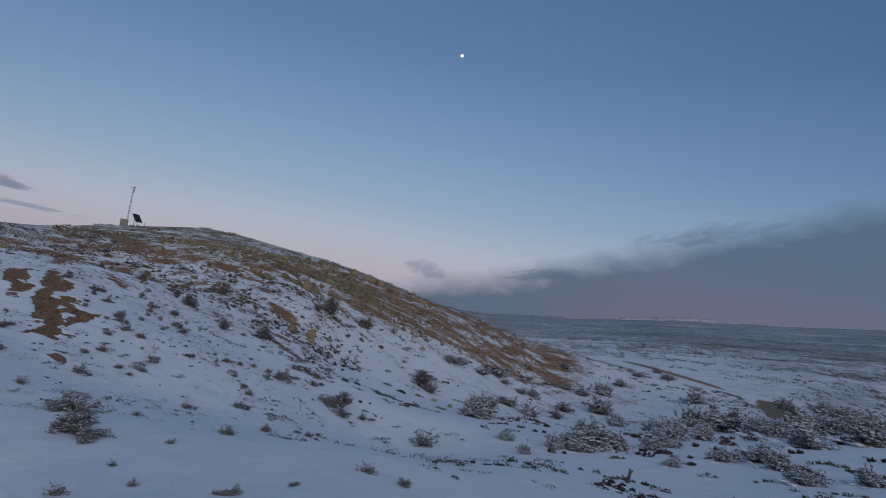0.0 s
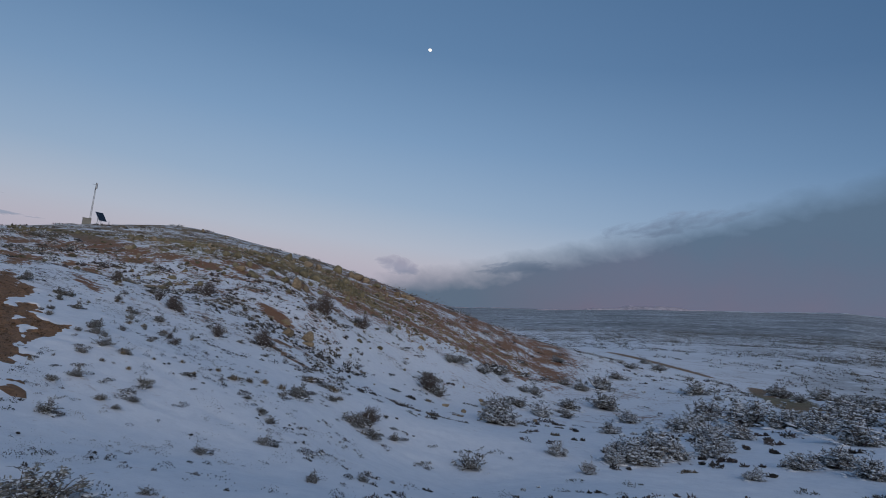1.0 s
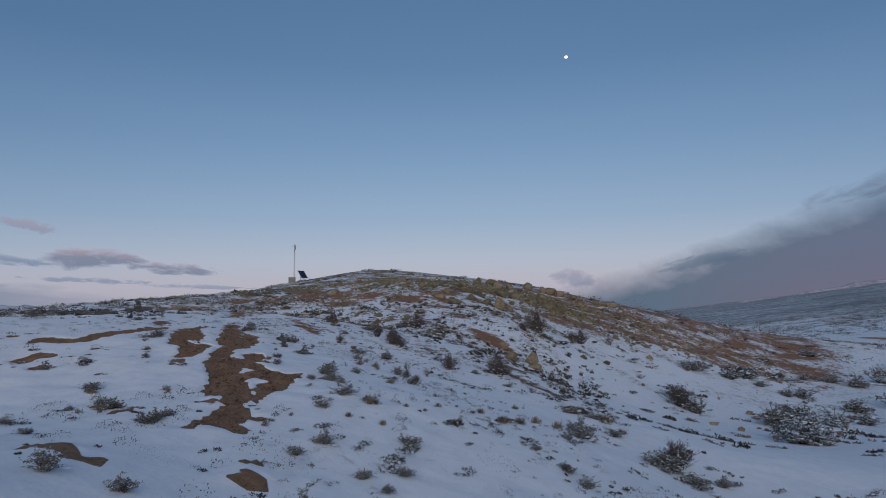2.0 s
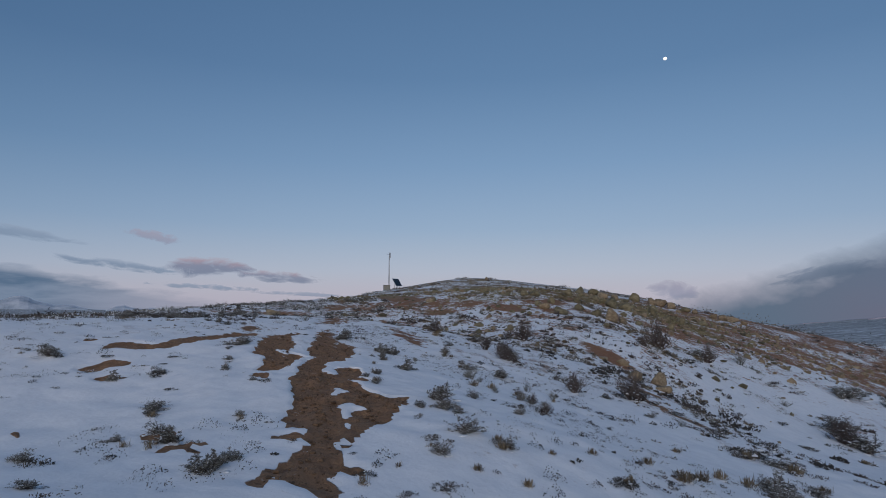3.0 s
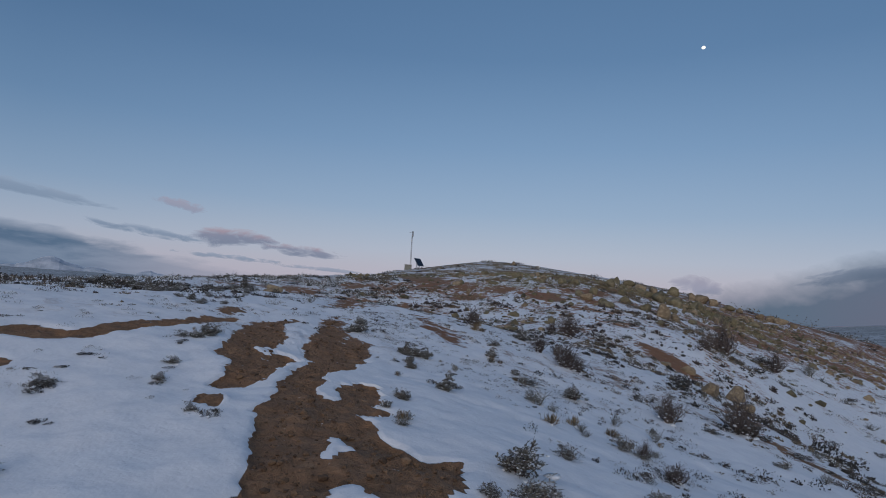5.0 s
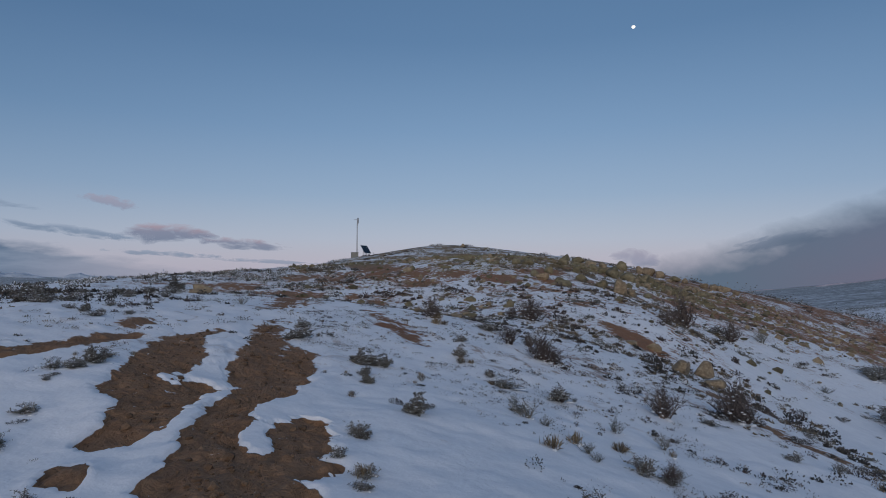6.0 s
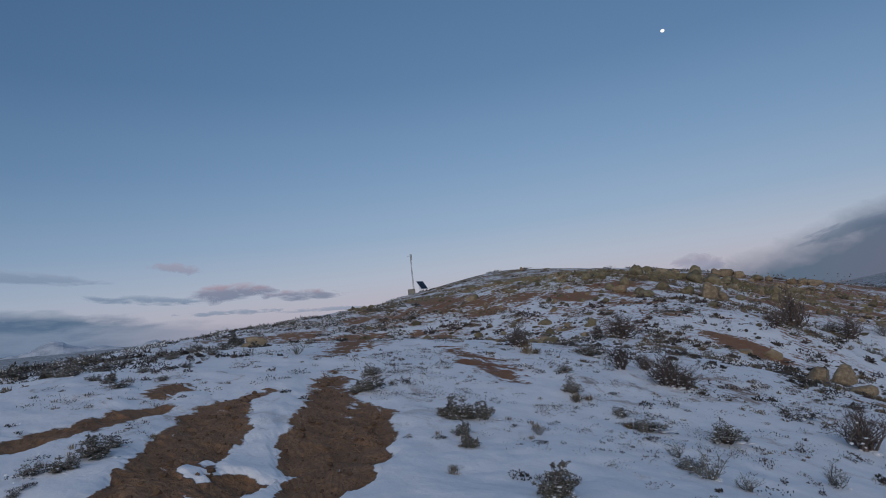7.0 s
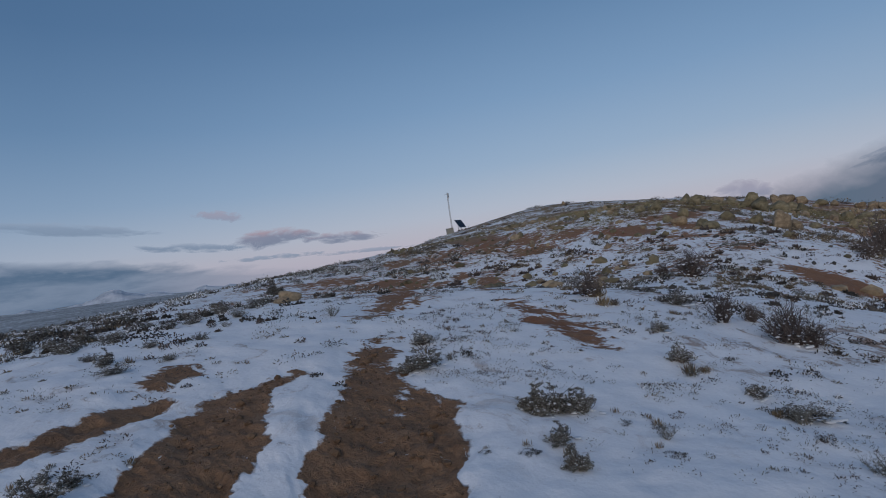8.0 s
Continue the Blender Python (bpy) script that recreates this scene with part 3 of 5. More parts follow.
def bank_look(stops, ends, thick, soft, puff, seed, flat=0.0048, cool=NIL):
    """A deep bank of cloud with a torn upper rim. stops: tints by degrees above its foot, over thirty."""
    def build(t):
        s = node(t, "ShaderNodeSeparateXYZ", {0: node_uv(t, "rim")})
        high, over = s.outputs["X"], s.outputs["Y"]
        u = node(t, "ShaderNodeSeparateXYZ", {0: node_uv(t, "along")}).outputs["X"]
        where = t.nodes.new("ShaderNodeTexCoord").outputs["Object"]
        where = node(t, "ShaderNodeVectorMath", {0: where, 1: (0.0030, 0.0030, flat)}, operation="MULTIPLY").outputs[0]
        where = node(t, "ShaderNodeVectorMath", {0: where, 1: (seed, seed * 0.7, seed)}, operation="ADD").outputs[0]
        n = noise_tex(t, where, 1.0, 8, 0.55, 0.15)
        lifted = math_node(t, "MULTIPLY_ADD", math_node(t, "SUBTRACT", 0.5, n), puff, over)
        body = ramp(t, math_node(t, "MULTIPLY_ADD", lifted, 0.1, 0.5), [(0.5 - 0.05 * soft, ONE), (0.5 + 0.05 * soft, NIL)])
        alpha = math_node(t, "MULTIPLY", math_node(t, "MULTIPLY", body, ramp(t, u, ends)), thick, clamp=True)
        tint = ramp(t, math_node(t, "MULTIPLY_ADD", math_node(t, "SUBTRACT", n, 0.5), 0.16, math_node(t, "DIVIDE", high, 30.0)), stops)
        tint = mixed(t, ramp(t, u, [(0.22, cool), (0.40, NIL)]), tint, (0.088, 0.140, 0.205))
        glow_ = node(t, "ShaderNodeEmission", {"Color": tint, "Strength": 1.0}).outputs[0]
        clear = t.nodes.new("ShaderNodeBsdfTransparent").outputs[0]
        return node(t, "ShaderNodeMixShader", {0: alpha, 1: clear, 2: glow_}).outputs[0]
    return build


def node_uv(t, name):
    n = t.nodes.new("ShaderNodeUVMap")
    n.uv_map = name
    return n.outputs[0]


def bank_rim(u):
    return max(-2.0, 0.0 + 0.315 * (87 * u - 10.5))


cloud_sheet("cloud_bank", -12, 75, lambda u: -5.0, lambda u: bank_rim(u) + 4.0, 4500,
            bank_look([(0.165, (0.150, 0.134, 0.200)), (0.20, (0.140, 0.138, 0.208)), (0.28, (0.124, 0.141, 0.216)), (0.45, (0.098, 0.151, 0.23)), (0.80, (0.095, 0.165, 0.25))],
                      [(0.0, NIL), (0.09, ONE), (0.95, ONE), (1.0, ONE)], 0.95, 3.0, 3.2, 3.0, cool=(0.92, 0.92, 0.92)),
            "broad grey violet bank of low cloud over the plain", bank_rim)

def wisp(name, west, east, low_w, low_e, tall, stops, seed, thick, label, stretch=(5, 2.0), distance=4520):
    cloud_sheet(name, west, east, lambda u: low_w + (low_e - low_w) * u, lambda u: low_w + (low_e - low_w) * u + tall, distance,
                spindle_look(stops, stretch, seed, thick), label)


def spindle_look(stops, stretch, seed, thick):
    """A drawn-out cloud, thick along its middle and thinning to ragged ends."""
    def build(t):
        uv = node_uv(t, "along")
        s = node(t, "ShaderNodeSeparateXYZ", {0: uv})
        u, v = s.outputs["X"], s.outputs["Y"]
        warped = node(t, "ShaderNodeVectorMath", {0: uv, 1: (*stretch, 1.0)}, operation="MULTIPLY").outputs[0]
        warped = node(t, "ShaderNodeVectorMath", {0: warped, 1: (seed, seed * 0.7, seed)}, operation="ADD").outputs[0]
        n = noise_tex(t, warped, 1.0, 6, 0.6, 0.4)
        across = math_node(t, "ABSOLUTE", math_node(t, "MULTIPLY_ADD", v, 2.0, -1.0))
        along = math_node(t, "ABSOLUTE", math_node(t, "MULTIPLY_ADD", u, 2.0, -1.0))
        away = math_node(t, "ADD", math_node(t, "POWER", across, 1.6), math_node(t, "POWER", along, 2.4))
        dense = math_node(t, "ADD", math_node(t, "SUBTRACT", 0.75, away), math_node(t, "MULTIPLY", math_node(t, "SUBTRACT", n, 0.5), 2.4))
        alpha = math_node(t, "MULTIPLY", ramp(t, dense, [(0.08, NIL), (0.62, ONE)]), thick)
        tint = ramp(t, math_node(t, "MULTIPLY_ADD", math_node(t, "SUBTRACT", n, 0.5), 0.5, v), stops)
        glow_ = node(t, "ShaderNodeEmission", {"Color": tint, "Strength": 1.0}).outputs[0]
        clear = t.nodes.new("ShaderNodeBsdfTransparent").outputs[0]
        return node(t, "ShaderNodeMixShader", {0: alpha, 1: clear, 2: glow_}).outputs[0]
    return build


GREY_PINK = [(0.2, (0.175, 0.215, 0.31)), (0.55, (0.21, 0.235, 0.33)), (0.80, (0.34, 0.28, 0.345)), (0.95, (0.38, 0.32, 0.385))]
GREY_BLUE = [(0.2, (0.15, 0.215, 0.32)), (0.6, (0.19, 0.255, 0.365)), (0.95, (0.28, 0.34, 0.45))]
BANK_GREY = [(0.2, (0.13, 0.165, 0.25)), (0.6, (0.15, 0.195, 0.29)), (0.95, (0.19, 0.24, 0.345))]
PINKISH = [(0.1, (0.25, 0.28, 0.385)), (0.9, (0.33, 0.315, 0.405))]
wisp("cloud_streak", -50.8, -41.5, 3.2, 3.1, 2.3, GREY_PINK, 2.3, 0.95, "grey cloud streak with a pink upper edge", (3.2, 2.0))
wisp("cloud_streak", -59, -47, 4.3, 3.0, 1.1, GREY_BLUE, 8.8, 0.8, "thin grey tail drawn out from a cloud streak", (5, 1.6))
wisp("cloud_streak", -44.0, -34.0, 3.0, 2.4, 1.6, GREY_PINK, 6.1, 0.9, "smaller grey pink cloud streak beside a larger one", (4, 2))
wisp("cloud_wisp", -53.5, -47.5, 6.7, 5.8, 1.3, PINKISH, 9.2, 0.8, "faint pink wisp of cloud")
wisp("cloud_wisp", -72, -55, 7.2, 5.2, 1.4, GREY_BLUE, 4.4, 0.6, "thin blue grey wisp of cloud")
wisp("cloud_wisp", -3.4, 2.0, 1.2, 0.8, 2.6, PINKISH, 7.7, 0.85, "faint pink tuft of cloud above the ridge", (2.2, 2.2))
wisp("cloud_wisp", -52, -40, 2.3, 1.9, 0.7, GREY_BLUE, 12.4, 0.7, "thin low grey streak of cloud", (9, 2))
wisp("cloud_wisp", -43, -31, 1.8, 1.4, 0.6, GREY_BLUE, 17.4, 0.6, "broken low grey streak of cloud", (9, 2))
wisp("cloud_wisp", 6, 17, 1.7, 3.7, 1.8, BANK_GREY, 14.9, 0.7, "ragged grey wisp on top of the cloud bank", (4, 2))
wisp("cloud_wisp", 19, 33, 6.6, 9.8, 2.6, BANK_GREY, 24.9, 0.6, "torn grey tuft over the cloud bank", (4, 2))


def layer_rim(u):
    return 0.9 + 0.16 * (55 - 60 * u)


cloud_sheet("cloud_layer", -100, -40, lambda u: -2.0, lambda u: layer_rim(u) + 2.0, 4560,
            bank_look([(0.06, (0.10, 0.155, 0.245)), (0.12, (0.165, 0.225, 0.325)), (0.17, (0.075, 0.135, 0.225)), (0.22, (0.19, 0.245, 0.345)), (0.28, (0.07, 0.13, 0.22)), (0.45, (0.11, 0.18, 0.285))],
                      [(0.0, ONE), (0.68, ONE), (1.0, NIL)], 0.95, 1.0, 2.4, 21.0, 0.012),
            "low blue grey layer of cloud over far mountains", layer_rim)

# ------------------------------------------------------------------ far hills


def far_range(name, west, east, distance, peak, mat, seed, label):
    """A range of hills standing on the far plain."""
    n = 140
    verts, faces = [], []
    for k in range(n + 1):
        u = k / n
        bearing = west + (east - west) * u
        swell = math.sin(math.pi * u) ** 0.7
        crest = peak * swell * (0.35 + 0.9 * float(grain(np.array([bearing * 0.35]), np.array([seed]), 1.0, 4, 91, 0.55)[0]))
        base = float(skyline(np.array([bearing]))[0])
        for depth, h in ((-260, -0.9), (-120, 0.55 * crest), (0, crest), (140, 0.2 * crest), (200, -0.9)):
            verts.append(far_point(bearing, base + h, distance + depth))
        if k:
            for q in range(4):
                a = (k - 1) * 5 + q
                faces.append((a, a + 5, a + 6, a + 1))
    ob = new(name, mesh_from(name, verts, faces, mat))
    return tagged(ob, label, "hills", kind="structure")


# far snow with the blue-grey haze of distance mixed into its base colour
HAZE_TINTED_SNOW = material("far_snow_slopes", simple_look([(0.35, (0.30, 0.35, 0.42)), (0.5, (0.48, 0.52, 0.58)), (0.65, (0.60, 0.63, 0.68))], 0.012, 0.95, 0))
# rosy dusk light on the far hills, painted into the snow's base colour
ROSE_LIGHT_SNOW = material("rose_lit_snow", simple_look([(0.35, (0.34, 0.30, 0.34)), (0.6, (0.62, 0.54, 0.57))], 0.02, 0.95, 0))
far_range("mountain_range", -88, -46, 4300, 1.55, HAZE_TINTED_SNOW, 3.0, "far snow-covered mountains under low cloud")
far_range("distant_hills", 3, 11.5, 4350, 0.32, ROSE_LIGHT_SNOW, 8.0, "far snowy hills with rosy light painted into their colour")
far_range("distant_hills", 14, 30, 4250, 0.55, ROSE_LIGHT_SNOW, 5.0, "far snow-streaked low hills on the plain")
far_range("distant_hills", 30, 52, 4250, 0.25, HAZE_TINTED_SNOW, 6.4, "far low grey hills at the edge of the plain")

# ------------------------------------------------------------------ plants


def sagebrush_meshes(seed, leafy=1.0, snowy=1.0, leaf=1.0):
    """Stems, leaves and snow of a domed bush, one metre across and about as high, leafy down to the ground."""
    rng = random.Random(seed)
    sv, sf, lv, lf, nv, nf = [], [], [], [], [], []
    squash, p1, p2 = rng.uniform(0.6, 1.0), rng.uniform(0, 6.3), rng.uniform(0, 6.3)
    for k in range(38):
        turn, lean = rng.uniform(0, 2 * math.pi), rng.uniform(0.02, 1.0) ** 0.6
        lobe = 0.62 + 0.28 * math.sin(2 * turn + p1) + 0.22 * math.sin(3 * turn + p2)
        reach, high = 0.56 * lean * min(1.0, 0.45 + 0.6 * lobe), lobe * rng.uniform(0.8, 1.25) * 0.72 * math.sqrt(max(1.02 - lean * lean, 0.03)) * rng.uniform(0.65, 1.1)
        root = Vector((rng.uniform(-0.08, 0.08), rng.uniform(-0.08, 0.08), -0.05))
        tip = Vector((reach * math.cos(turn), squash * reach * math.sin(turn), high))
        bend = root.lerp(tip, 0.5) + Vector((rng.uniform(-0.09, 0.09), rng.uniform(-0.09, 0.09), 0.04))
        tube(sv, sf, [root, bend, tip], [0.013, 0.008, 0.003], 3)
        for q in range(4):
            p = root.lerp(tip, rng.uniform(0.35, 1.0)) + Vector((rng.gauss(0, 0.03), rng.gauss(0, 0.03), 0))
            end = p + Vector((rng.uniform(-0.12, 0.12), rng.uniform(-0.12, 0.12), rng.uniform(-0.02, 0.12)))
            tube(sv, sf, [p, end], [0.005, 0.002], 3)
            for _ in range(int(15 * leafy)):
                c = p.lerp(end, rng.uniform(0.0, 1.15))
                d = Vector((rng.gauss(0, 1), rng.gauss(0, 1), rng.gauss(0.4, 0.8))).normalized() * rng.uniform(0.02, 0.065) * leaf
                blade(lv, lf, c, c + d, rng.uniform(0.008, 0.020) * leaf, rng)
            if rng.random() < 0.25 * snowy:
                c = p.lerp(end, rng.uniform(0.3, 1.1)) + Vector((rng.gauss(0, 0.02), rng.gauss(0, 0.02), 0.02))
                blob(nv, nf, c, rng.uniform(0.012, 0.042), rng, rng.uniform(0.4, 0.7))
            for _ in range(int(7 * snowy)):
                c = p.lerp(end, rng.uniform(0.0, 1.2)) + Vector((rng.gauss(0, 0.015), rng.gauss(0, 0.015), 0.008))
                blade(nv, nf, c, c + Vector((rng.gauss(0, 0.03), rng.gauss(0, 0.03), rng.uniform(0, 0.03))), rng.uniform(0.012, 0.028), rng)
    for _ in range(int(10 * snowy)):
        a, q = rng.uniform(0, 2 * math.pi), rng.uniform(0.2, 0.5)
        blob(nv, nf, (q * math.cos(a), q * math.sin(a), -0.01), rng.uniform(0.06, 0.13), rng, 0.3)
    return (mesh_from("woody_frame", sv, sf, TWIG), mesh_from("foliage", lv, lf, SAGE), mesh_from("snow", nv, nf, SNOW, True) if nv else None)


def twig_meshes(seed, stems=30, bark=TWIG):
    """A leafless shrub: forked stems and fine twigs, with a little snow caught low down."""
    rng = random.Random(seed)
    sv, sf, tv, tf, nv, nf = [], [], [], [], [], []
    for k in range(stems):
        turn, lean = rng.uniform(0, 2 * math.pi), rng.uniform(0.1, 1.0)
        root = Vector((rng.uniform(-0.1, 0.1), rng.uniform(-0.1, 0.1), -0.05))
        high = rng.uniform(0.45, 0.9) * (1 - 0.5 * lean)
        tip = Vector((0.48 * lean * math.cos(turn), 0.48 * lean * math.sin(turn), high))
        bend = root.lerp(tip, 0.45) + Vector((rng.uniform(-0.08, 0.08), rng.uniform(-0.08, 0.08), 0))
        tube(sv, sf, [root, bend, tip], [0.020, 0.013, 0.005], 3)
        for q in range(10):
            p = bend.lerp(tip, rng.uniform(-0.5, 0.95))
            end = p + Vector((rng.uniform(-0.2, 0.2), rng.uniform(-0.2, 0.2), rng.uniform(0.02, 0.28)))
            mid = p.lerp(end, 0.5) + Vector((rng.uniform(-0.03, 0.03), rng.uniform(-0.03, 0.03), 0.02))
            tube(tv, tf, [p, mid, end], [0.006, 0.004, 0.0015], 3)
            for _ in range(3):
                c = mid.lerp(end, rng.random())
                blade(tv, tf, c, c + Vector((rng.gauss(0, 0.04), rng.gauss(0, 0.04), rng.uniform(0, 0.07))), 0.010, rng)
            if rng.random() < 0.13:
                blob(nv, nf, p, rng.uniform(0.02, 0.04), rng, 0.6)
    for _ in range(6):
        a, q = rng.uniform(0, 2 * math.pi), rng.uniform(0.05, 0.28)
        blob(nv, nf, (q * math.cos(a), q * math.sin(a), -0.02), rng.uniform(0.05, 0.09), rng, 0.5)
    return mesh_from("woody_frame", sv, sf, bark), mesh_from("twig_crown", tv, tf, bark), mesh_from("snow", nv, nf, SNOW, True)


def tuft_meshes(seed, blades=44):
    """A bunch of dry grass, about 0.5 m across, with snow about its foot."""
    rng = random.Random(seed)
    gv, gf, nv, nf = [], [], [], []
    for _ in range(blades):
        turn, lean = rng.uniform(0, 2 * math.pi), rng.uniform(0.1, 1.0)
        root = Vector((0.07 * rng.gauss(0, 1), 0.07 * rng.gauss(0, 1), -0.03))
        tip = root + Vector((0.24 * lean * math.cos(turn), 0.24 * lean * math.sin(turn), 0.34 * (1.1 - 0.75 * lean)))
        blade(gv, gf, root, tip, rng.uniform(0.010, 0.020), rng)
    for _ in range(7):
        a, q = rng.uniform(0, 2 * math.pi), rng.uniform(0.05, 0.2)
        blob(nv, nf, (q * math.cos(a), q * math.sin(a), 0.02), rng.uniform(0.03, 0.07), rng, 0.5)
    return mesh_from("foliage", gv, gf, STRAW), mesh_from("snow", nv, nf, SNOW, True)


def mat_meshes(seed):
    """A low spreading plant of dark stubby shoots half buried in snow, about one metre across."""
    rng = random.Random(seed)
    gv, gf, nv, nf = [], [], [], []
    for _ in range(26):
        a, q = rng.uniform(0, 2 * math.pi), 0.45 * math.sqrt(rng.random())
        c = Vector((q * math.cos(a), q * math.sin(a), -0.02))
        for _ in range(34):
            foot = c + Vector((rng.gauss(0, 0.045), rng.gauss(0, 0.045), 0))
            foot.z += rng.uniform(0, 0.13) * (1.1 - q)
            tip = foot + Vector((rng.gauss(0, 0.035), rng.gauss(0, 0.035), rng.uniform(0.01, 0.085)))
            blade(gv, gf, foot, tip, rng.uniform(0.008, 0.018), rng)
        if rng.random() < 0.5:
            blob(nv, nf, c + Vector((0.03, 0.02, 0.09)), rng.uniform(0.03, 0.075), rng, 0.5)
    return mesh_from("foliage", gv, gf, DARK), mesh_from("snow", nv, nf, SNOW, True)


def plant(name, meshes, label, category):
    """An Empty at the root with its parts; kept as the pattern for copies."""
    root = new(name)
    for me in meshes:
        if me:
            ob = mesh_part(me.name.split(".")[0], me, root)
            if me.name.startswith("snow"):
                tagged(ob, kind="stuff")
    return tagged(root, label, category)


def planted(name, makers, places, label, category, group, tall=(1.0, 1.0), seed=1):
    """Plants of one kind at (x, y, half width), sharing a few patterns."""
    rng = random.Random(seed)
    patterns = []
    for n, (x, y, w) in enumerate(places):
        size = 2 * w
        m = pose(x, y, at_ground(x, y) - 0.01, rng.uniform(-5, 5), rng.uniform(-5, 5), rng.uniform(0, 360))
        m = m @ Matrix.Diagonal((size, size, size * rng.uniform(*tall), 1))
        if n < len(makers):
            ob = plant(name, makers[n](), label, category)
            ob.matrix_basis = m
            patterns.append(ob)
        else:
            ob = copy_thing(patterns[n % len(patterns)], pose(0, 0, 0))
            ob.matrix_basis = m
        tagged(ob, group=group)


# the thicket of sagebrush in the dip, and bushes beyond it
THICKET = [
    (3.92, 29.03, 1.22), (8.8, 39.35, 1.04), (21.12, 62.02, 1.7), (16.51, 43.62, 1.34), (7.51, 21.22, 1.14), (15.91, 34.95, 1.5), (22.7, 44.02, 1.71), (22.38, 38.47, 2.31),
    (22.49, 35.17, 1.57), (23.75, 34.08, 1.65), (18.97, 25.82, 1.47), (34.59, 42.71, 1.7), (3.95, 20.04, 0.46), (9.25, 18.32, 0.42), (13.41, 20.35, 0.93), (11.85, 19.85, 0.65),
    (11.47, 23.87, 0.88), (6.98, 22.55, 0.65), (4.19, 17.9, 0.34), (26.49, 34.39, 1.76), (22.62, 26.92, 1.52), (11.9, 15.84, 0.65), (13.94, 15.92, 0.66), (20.91, 30.7, 1.26),
    (12.97, 18.46, 0.75), (13.47, 27.63, 1.1), (16.03, 29.54, 1.0), (10.24, 22.46, 0.75), (5.52, 19.6, 0.5), (6.52, 20.03, 0.8), (8.6, 21.57, 0.72), (17.4, 35.99, 1.3),
    (10.0, 30.9, 0.75)]
OUTLIERS = [
    (8.14, 52.98, 1.51), (11.34, 51.73, 1.02), (13.85, 49.56, 1.41), (17.75, 51.62, 2.05), (11.45, 42.66, 0.9), (31.42, 78.98, 1.54), (30.56, 59.52, 2.3), (43.52, 101.17, 1.66),
    (29.86, 54.67, 0.9), (29.15, 49.43, 0.64), (36.68, 52.69, 1.02), (35.75, 45.8, 1.66), (35.59, 43.02, 1.28), (39.39, 51.35, 0.9), (6.12, 49.12, 1.12), (4.17, 48.75, 1.09),
    (31.7, 42.16, 1.54), (29.67, 34.73, 1.66), (27.36, 31.61, 1.54), (44.78, 65.83, 2.05), (50.04, 74.4, 2.3), (38.75, 85.15, 1.92), (25.75, 69.63, 1.41), (19.74, 73.9, 1.44),
    (42.1, 56.89, 1.79)]
HILL_SHRUBS = [
    (-10.26, 23.7, 0.27), (-9.95, 24.05, 0.19), (-6.11, 38.79, 0.94), (-7.2, 17.77, 0.17), (-1.96, 19.11, 0.4), (-3.81, 42.56, 0.69), (-1.97, 18.67, 0.44), (0.86, 36.24, 0.83),
    (-12.06, 24.21, 0.35), (-6.81, 37.22, 0.45), (-12.25, 32.92, 0.32), (-9.52, 23.35, 0.4), (-9.33, 23.33, 0.28), (-11.45, 32.2, 0.68), (-6.28, 23.7, 0.5), (-6.1, 23.9, 0.3),
    (-7.5, 22.1, 0.33), (-7.56, 18.29, 0.13)]
SAGE_NEAR = [
    (-10.77, 18.63, 0.11), (-25.1, 29.63, 0.44), (-17.73, 21.22, 0.14), (-17.88, 19.77, 0.2), (-16.84, 19.0, 0.12), (-18.62, 19.34, 0.17), (-9.84, 17.82, 0.16), (-9.88, 16.82, 0.09),
    (-10.95, 18.92, 0.11), (-12.86, 16.89, 0.14), (-12.78, 16.6, 0.09), (-8.74, 12.05, 0.12), (-8.9, 12.03, 0.1), (-24.37, 24.06, 0.38), (-17.35, 21.62, 0.15), (-27.07, 31.97, 0.48),
    (-20.57, 20.43, 0.21), (-15.19, 18.56, 0.11), (-11.28, 19.36, 0.15), (-11.12, 19.45, 0.17), (-10.98, 19.52, 0.12), (-11.2, 19.3, 0.09), (-12.44, 19.75, 0.17), (-12.5, 19.59, 0.1),
    (-12.97, 17.1, 0.08), (-9.76, 12.53, 0.13), (-10.89, 13.25, 0.09), (-12.78, 14.13, 0.13), (-8.82, 12.18, 0.1), (-8.79, 12.33, 0.09)]
TUFTS = [
    (-12.61, 20.11, 0.16), (-12.35, 20.11, 0.13), (-10.79, 18.65, 0.14), (-11.11, 18.74, 0.09), (-11.31, 18.59, 0.06), (-10.78, 19.65, 0.09), (-10.56, 19.69, 0.09), (-10.42, 19.22, 0.1),
    (-15.02, 18.68, 0.13), (-13.21, 16.93, 0.08), (-12.99, 17.43, 0.1), (-14.78, 18.39, 0.13), (-15.81, 22.83, 0.16), (-13.01, 16.61, 0.1), (-13.3, 17.16, 0.08), (-13.13, 16.87, 0.08),
    (-9.95, 16.92, 0.12), (-9.51, 16.12, 0.14), (-7.73, 18.69, 0.17), (-7.48, 19.67, 0.17), (-10.61, 17.97, 0.11), (-10.86, 18.78, 0.1), (-10.48, 19.6, 0.14), (-10.07, 12.26, 0.15),
    (-10.75, 13.14, 0.18), (-9.75, 12.29, 0.16), (-9.74, 13.48, 0.12), (-7.58, 12.56, 0.15), (-7.48, 13.73, 0.12), (-8.05, 14.69, 0.09), (-7.52, 13.09, 0.1), (-5.66, 14.78, 0.18)]
